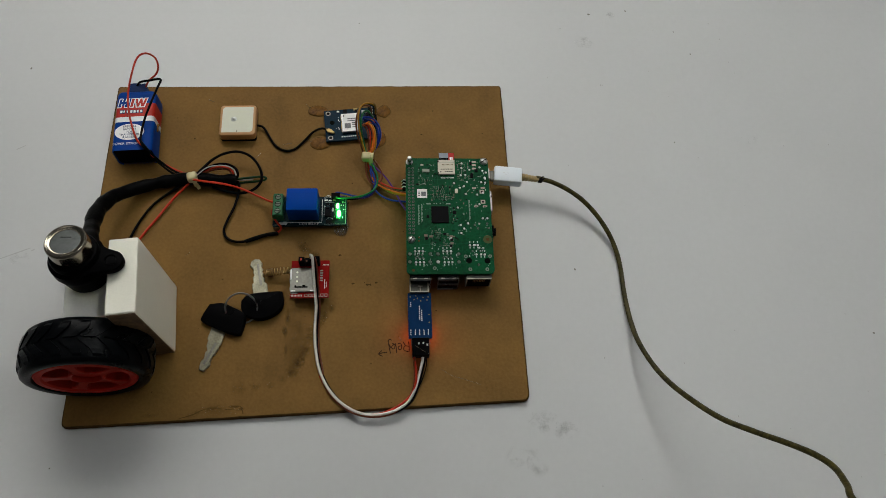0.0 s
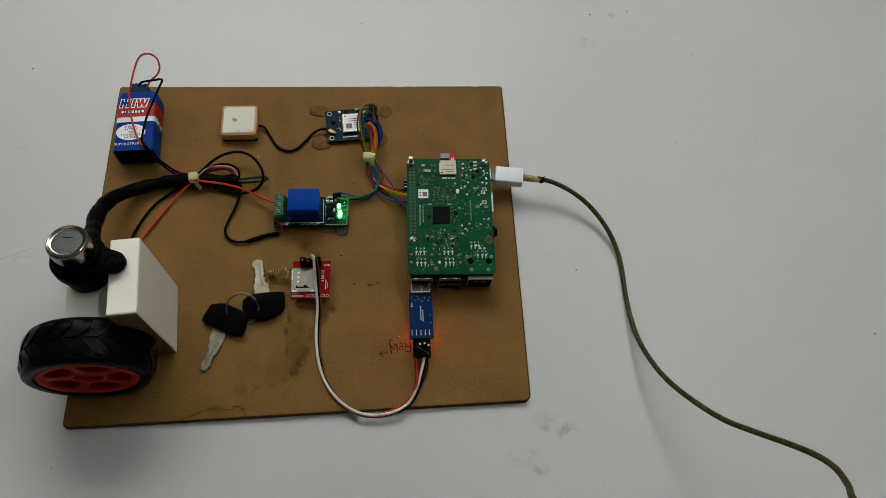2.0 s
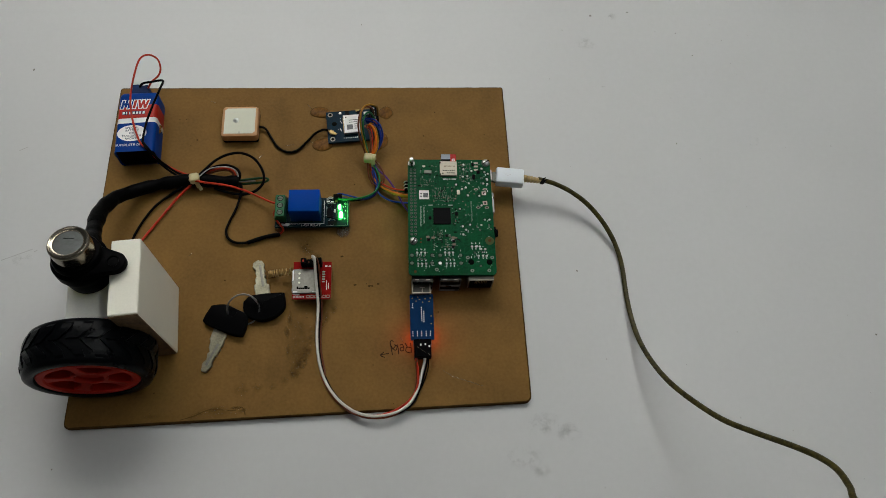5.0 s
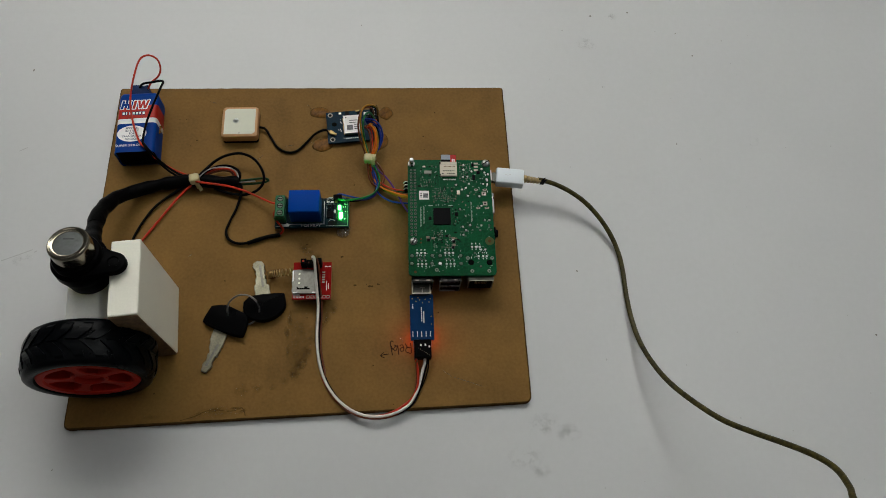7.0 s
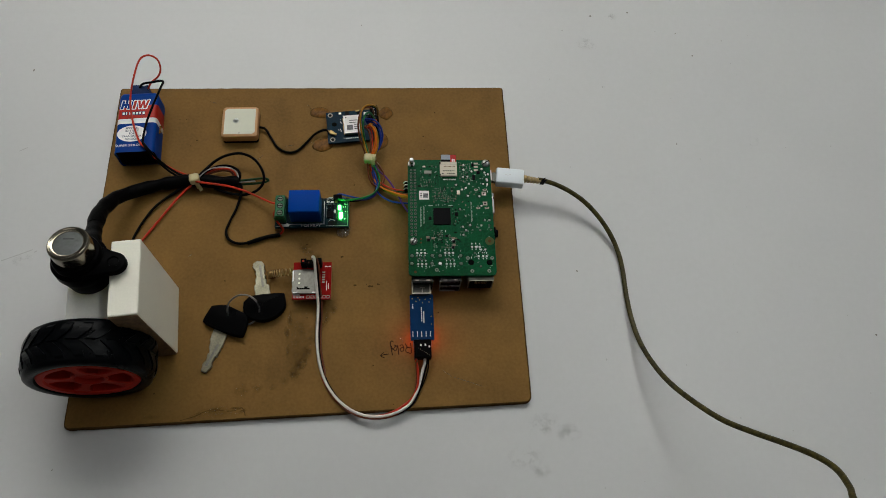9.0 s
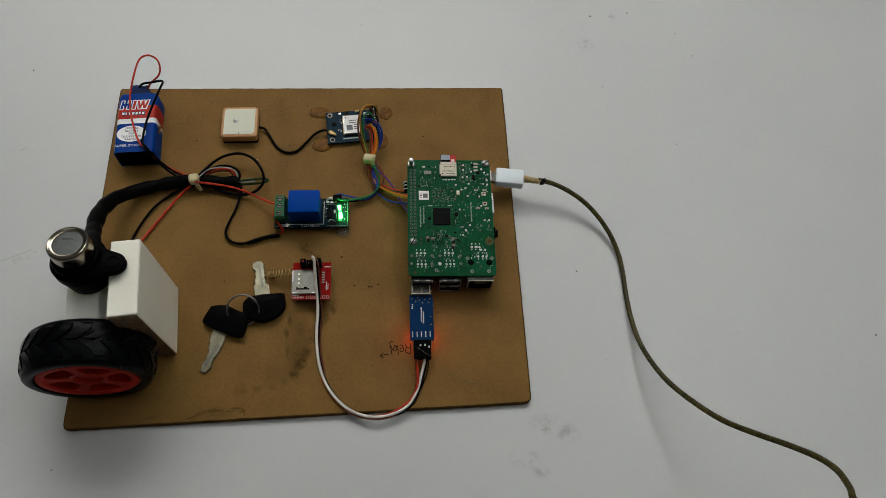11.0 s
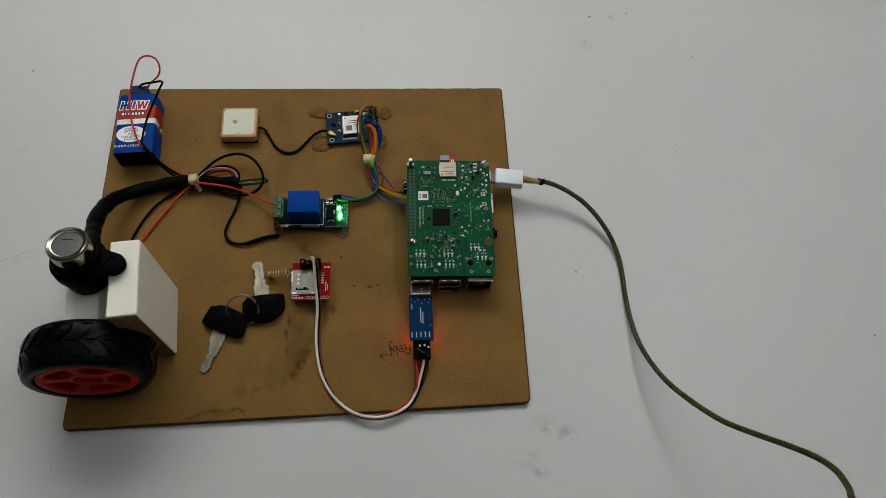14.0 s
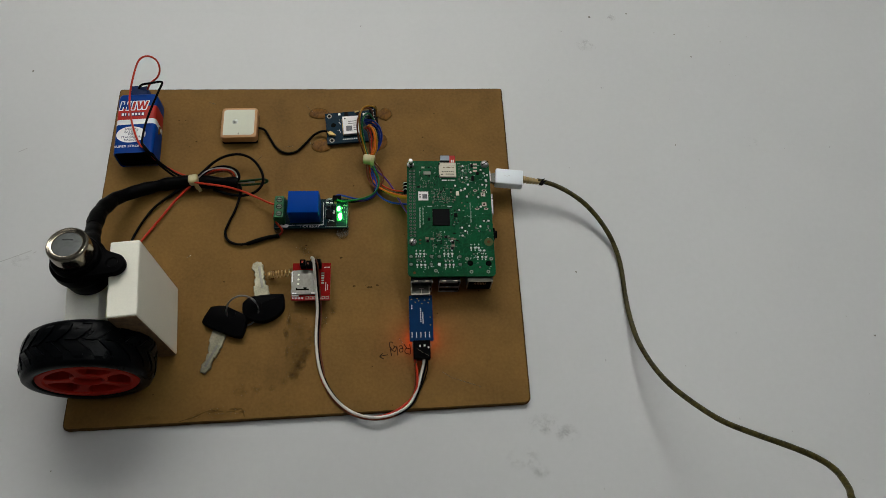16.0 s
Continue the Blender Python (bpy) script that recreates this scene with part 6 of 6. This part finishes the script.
# ---------------------------------------------------------------- power plug and cable
def power_cable():
    t = thing("charging_cable", "grubby olive charging cable with a white micro usb plug", "cable", 70, 74.4, 0)
    bm = B(-9.6, 9.4, -5.9, 5.9, -3.5, 3.5, bevel=1.0, seg=3)
    bmesh.ops.transform(bm, matrix=pose(0, 0, 13.2 * MM, 0, 0, -5.5), verts=bm.verts)
    pl = part("plug_body", bm, M_PLUG, t, "glossy white plug body", smooth=40)
    for k, (a, b) in enumerate(((-3.4, 0.8), (-2.0, -0.4), (-0.6, 0.6))):
        q = B(a - 0.2, a + 0.9, b - 0.15, b + 0.15, 16.82, 16.86)
        part("embossed_mark", q, M_SMUDGE, pl)
    tip = B(-16, -9.2, -3.6, 3.6, 12.9, 14.9, bevel=0.4)
    part("metal_tip", tip, M_DARKSTEEL, t, "metal plug tip")
    part("tip_collar", B(-11.4, -9.2, -3.8, 3.8, 11.8, 14.8, bevel=0.5), M_HOLDER, t)
    # strain relief of ridges
    for k in range(5):
        c = C(10.0 + 2.1 * k, -0.6 - 0.30 * k, 13.2 - 0.1 * k, 2.5 - 0.12 * k, 1.5, axis="x", n=20)
        part("relief_ridge", c, M_COLLAR, t, "yellowed ridge of the strain relief", smooth=40)
    part("relief_core", S([(9.5, -0.6, 13.2), (15, -1.3, 13.0), (21.5, -2.2, 12.8)], 1.45, n=12, step=4), M_COLLAR, t, smooth=60)
    pts = [(89.6, 73.5, 13), (93.4, 72.6, 13), (102.0, 69.9, 12.4), (112.0, 64.9, 11), (122.1, 57.9, 8.5), (131.3, 48.4, 5), (138.7, 37.1, 1.5), (143.4, 24.8, -1.4), (145.0, 11.4, -2.3), (145.0, -4.9, -2.3), (145.7, -21.9, -1.2), (147.5, -38.3, 2.1), (151.3, -54.1, 8.1), (156.9, -68.1, 15.0),
           (164.9, -81.8, 24.8), (175.7, -96.2, 37.5), (186.8, -106.3, 51.0), (197.1, -115.1, 64.5), (204.0, -122.5, 75.0), (206.7, -129.9, 84.0), (205.1, -138.7, 93.0), (203.9, -147.4, 99.0), (226, -165, 98.6), (232, -195, 95.7), (246, -225, 75.4), (268, -250, 37.7), (298, -268, 4), (340, -276, -2.3), (420, -280, -2.3)]
    part("cord", S(rel(t, *pts), 1.62, n=12, step=6, lumps=0.05), M_CABLE, t, "olive brown grubby cord", smooth=60)
    part("torn_sheath", prism(bmesh.new(), [(20.4, -4.6), (22.8, -1.2), (24.8, -0.4), (23.4, -2.6), (26.0, -2.0), (23.0, -4.8)], 12.6, 15.0), M_SLEEVE, t, "torn dark end of the sheath")
    return t


power_cable()


# ---------------------------------------------------------------- marks on the panel
def marks():
    rng = random.Random(21)
    panel = bpy.data.objects["hardboard_panel"]
    inv = panel.matrix_world.inverted()

    def loc(p):
        return tuple((inv @ (Vector(p) * MM)) / MM)

    def flat(name, pts, m, label, h=0.05):
        q = [loc(p)[:2] for p in pts]
        part(name, prism(bmesh.new(), q, 4.0, 4.0 + h), m, panel, label)

    # written word, upside down, and its arrow
    strokes = ([(-0.6, -44.7, 0), (-0.6, -41.1, 0), (-0.9, -38.1, 0)], [(-1.0, -44.7, 0), (-3.8, -43.6, 0), (-3.4, -41.0, 0), (-0.9, -41.1, 0)], [(-2.7, -41.1, 0), (-4.5, -38.1, 0)],
               [(-5.2, -40.7, 0), (-7.3, -41.4, 0), (-7.0, -43.2, 0), (-5.2, -42.5, 0), (-5.9, -39.2, 0), (-7.7, -39.5, 0)], [(-8.4, -45.4, 0), (-8.7, -41.7, 0), (-9.1, -39.1, 0)],
               [(-10.1, -39.5, 0), (-11.6, -41.7, 0), (-10.2, -42.8, 0), (-9.4, -40.2, 0), (-11.2, -39.1, 0)], [(-11.9, -42.4, 0), (-13.0, -39.8, 0)], [(-12.3, -45.7, 0), (-13.0, -41.7, 0), (-13.7, -37.6, 0), (-12.6, -36.5, 0), (-11.6, -37.3, 0)],
               [(-14.4, -44.9, 0), (-17.2, -45.2, 0), (-19.7, -45.9, 0)], [(-17.6, -43.8, 0), (-19.7, -45.9, 0), (-17.2, -47.4, 0)])
    for s in strokes:
        part("pen_stroke", S([(loc(p)[0] + 2.0, loc(p)[1], 4.03) for p in s], 0.27, n=6, flat=0.15, step=4), M_INK, panel, "dark pen stroke of the word Relay")
    # scratches and glue strands
    for a, b in (((-104.7, 95.7, 0), (-100.8, 100.3, 0)), ((21.1, -56.2, 0), (26.6, -59.9, 0)), ((26.6, -59.9, 0), (45.6, -66.2, 0)), ((-142.0, 145.1, 0), (-137.0, 143.1, 0)), ((-143.7, 22.0, 0), (-141.0, 24.0, 0)), ((-85.9, 107.4, 0), (-80.0, 108.4, 0)), ((-5.5, -34.4, 0), (-3.4, -38.1, 0))):
        a, b = loc(a), loc(b)
        part("pale_scratch", S([(a[0], a[1], 4.02), ((a[0] + b[0]) / 2 + 0.3, (a[1] + b[1]) / 2, 4.1), (b[0], b[1], 4.02)], 0.22, n=5, flat=0.5, step=3), M_CLEARGLUE, panel, "thin pale scratch")
    # dark flecks
    for u in range(46):
        x, y = rng.uniform(12, 266), rng.uniform(6, 232)
        r = rng.uniform(0.2, 0.7)
        part("fleck", prism(bmesh.new(), [(x + r * rng.uniform(0.5, 1.4) * math.cos(a), y + r * rng.uniform(0.4, 1.0) * math.sin(a)) for a in [i * 1.047 for i in range(6)]], 4.0, 4.04), M_STAIN, panel, "small brown fleck")
    for p in ((-34.7, 1.5, 0), (-23.7, 0.6, 0), (-19.7, 1.8, 0), (-25.2, 0.6, 0), (-43.7, 21.6, 0)):
        x, y, z = loc(p)
        part("fleck", prism(bmesh.new(), [(x + 1.2 * rng.uniform(0.5, 1.4) * math.cos(a), y + 0.8 * rng.uniform(0.5, 1.2) * math.sin(a)) for a in [i * 0.9 for i in range(7)]], 4.0, 4.05), M_STAIN, panel, "small brown fleck")
    # peeled skin at the front edge
    for run in ([(-135.8, -83.9, 0), (-127.3, -81.4, 0), (-122.6, -79.1, 0), (-118.4, -77.9, 0), (-110.8, -78.3, 0)], [(-108.7, -78.7, 0), (-105.4, -78.6, 0), (-103.5, -78.5, 0)], [(-102.8, -77.8, 0), (-100.3, -76.8, 0), (-98.8, -78.9, 0), (-97.9, -81.6, 0)]):
        part("peeled_rim", S([(*loc(p)[:2], 4.02) for p in run], 0.28, n=6, flat=0.2, step=5, lumps=0.5), M_PEEL, panel, "dark rim of a peeled patch")
    # run of damp stains: blots strung along a drip line, paler old bands beside it
    runs = (([(-55, -26), (-59, -32), (-62, -39), (-64, -45), (-67, -50)], 3.4, 5.0, 1, M_BLOT),
            ([(-67, -50), (-71, -56), (-76, -61), (-84, -64), (-92, -65), (-101, -66)], 3.4, 3.0, 1, M_BLOT),
            ([(-48, -15), (-51, -20), (-54, -25)], 2.4, 3.4, 1, M_BLOT),
            ([(-76, -22), (-75.4, -30), (-75, -41)], 1.4, 5.0, 1, M_BLOT),
            ([(-127, -81), (-116, -78.5), (-104, -77.5), (-100, -78.5)], 5.0, 1.3, 1, M_BLOT),
            ([(-68, 29), (-64, 26), (-60, 22)], 3.6, 3.2, 1, M_BLOT))
    for run, w, l, per, m in runs:
        for i, q in enumerate(smooth_path([(*p, 0) for p in run], per)):
            x, y, z = loc(q)
            k, turn = rng.uniform(0.7, 1.5), rng.uniform(-0.5, 0.5)
            q = [(k * w * math.cos(a), k * l * math.sin(a)) for a in [j * math.pi / 9 for j in range(18)]]
            c0, s0 = math.cos(turn), math.sin(turn)
            x, y = x + rng.uniform(-1.2, 1.2), y + rng.uniform(-1.2, 1.2)
            part("stain", sheet([(x + a * c0 - b * s0, y + a * s0 + b * c0) for a, b in q], 4.03 + 0.002 * (i % 7)), m, panel, "darker brown damp stain")
    for (x, y), w, l, turn in (((-70, -34), 9, 26, -0.06), ((-69, -44), 6, 22, 0.05), ((-113, -79.5), 15, 4.0, 0.12), ((-152, -81.5), 6, 1.6, 0.1)):
        x, y, z = loc((x, y, 0))
        q = [(w * math.cos(a), l * math.sin(a)) for a in [j * math.pi / 12 for j in range(24)]]
        c0, s0 = math.cos(turn), math.sin(turn)
        part("stain", sheet([(x + a * c0 - b * s0, y + a * s0 + b * c0) for a, b in q], 4.02), M_FADE, panel, "faint broad damp band")


marks()


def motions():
    """The red signal light flashes every three seconds: always glowing, it comes forward out of its added cover and
    goes back.
    """
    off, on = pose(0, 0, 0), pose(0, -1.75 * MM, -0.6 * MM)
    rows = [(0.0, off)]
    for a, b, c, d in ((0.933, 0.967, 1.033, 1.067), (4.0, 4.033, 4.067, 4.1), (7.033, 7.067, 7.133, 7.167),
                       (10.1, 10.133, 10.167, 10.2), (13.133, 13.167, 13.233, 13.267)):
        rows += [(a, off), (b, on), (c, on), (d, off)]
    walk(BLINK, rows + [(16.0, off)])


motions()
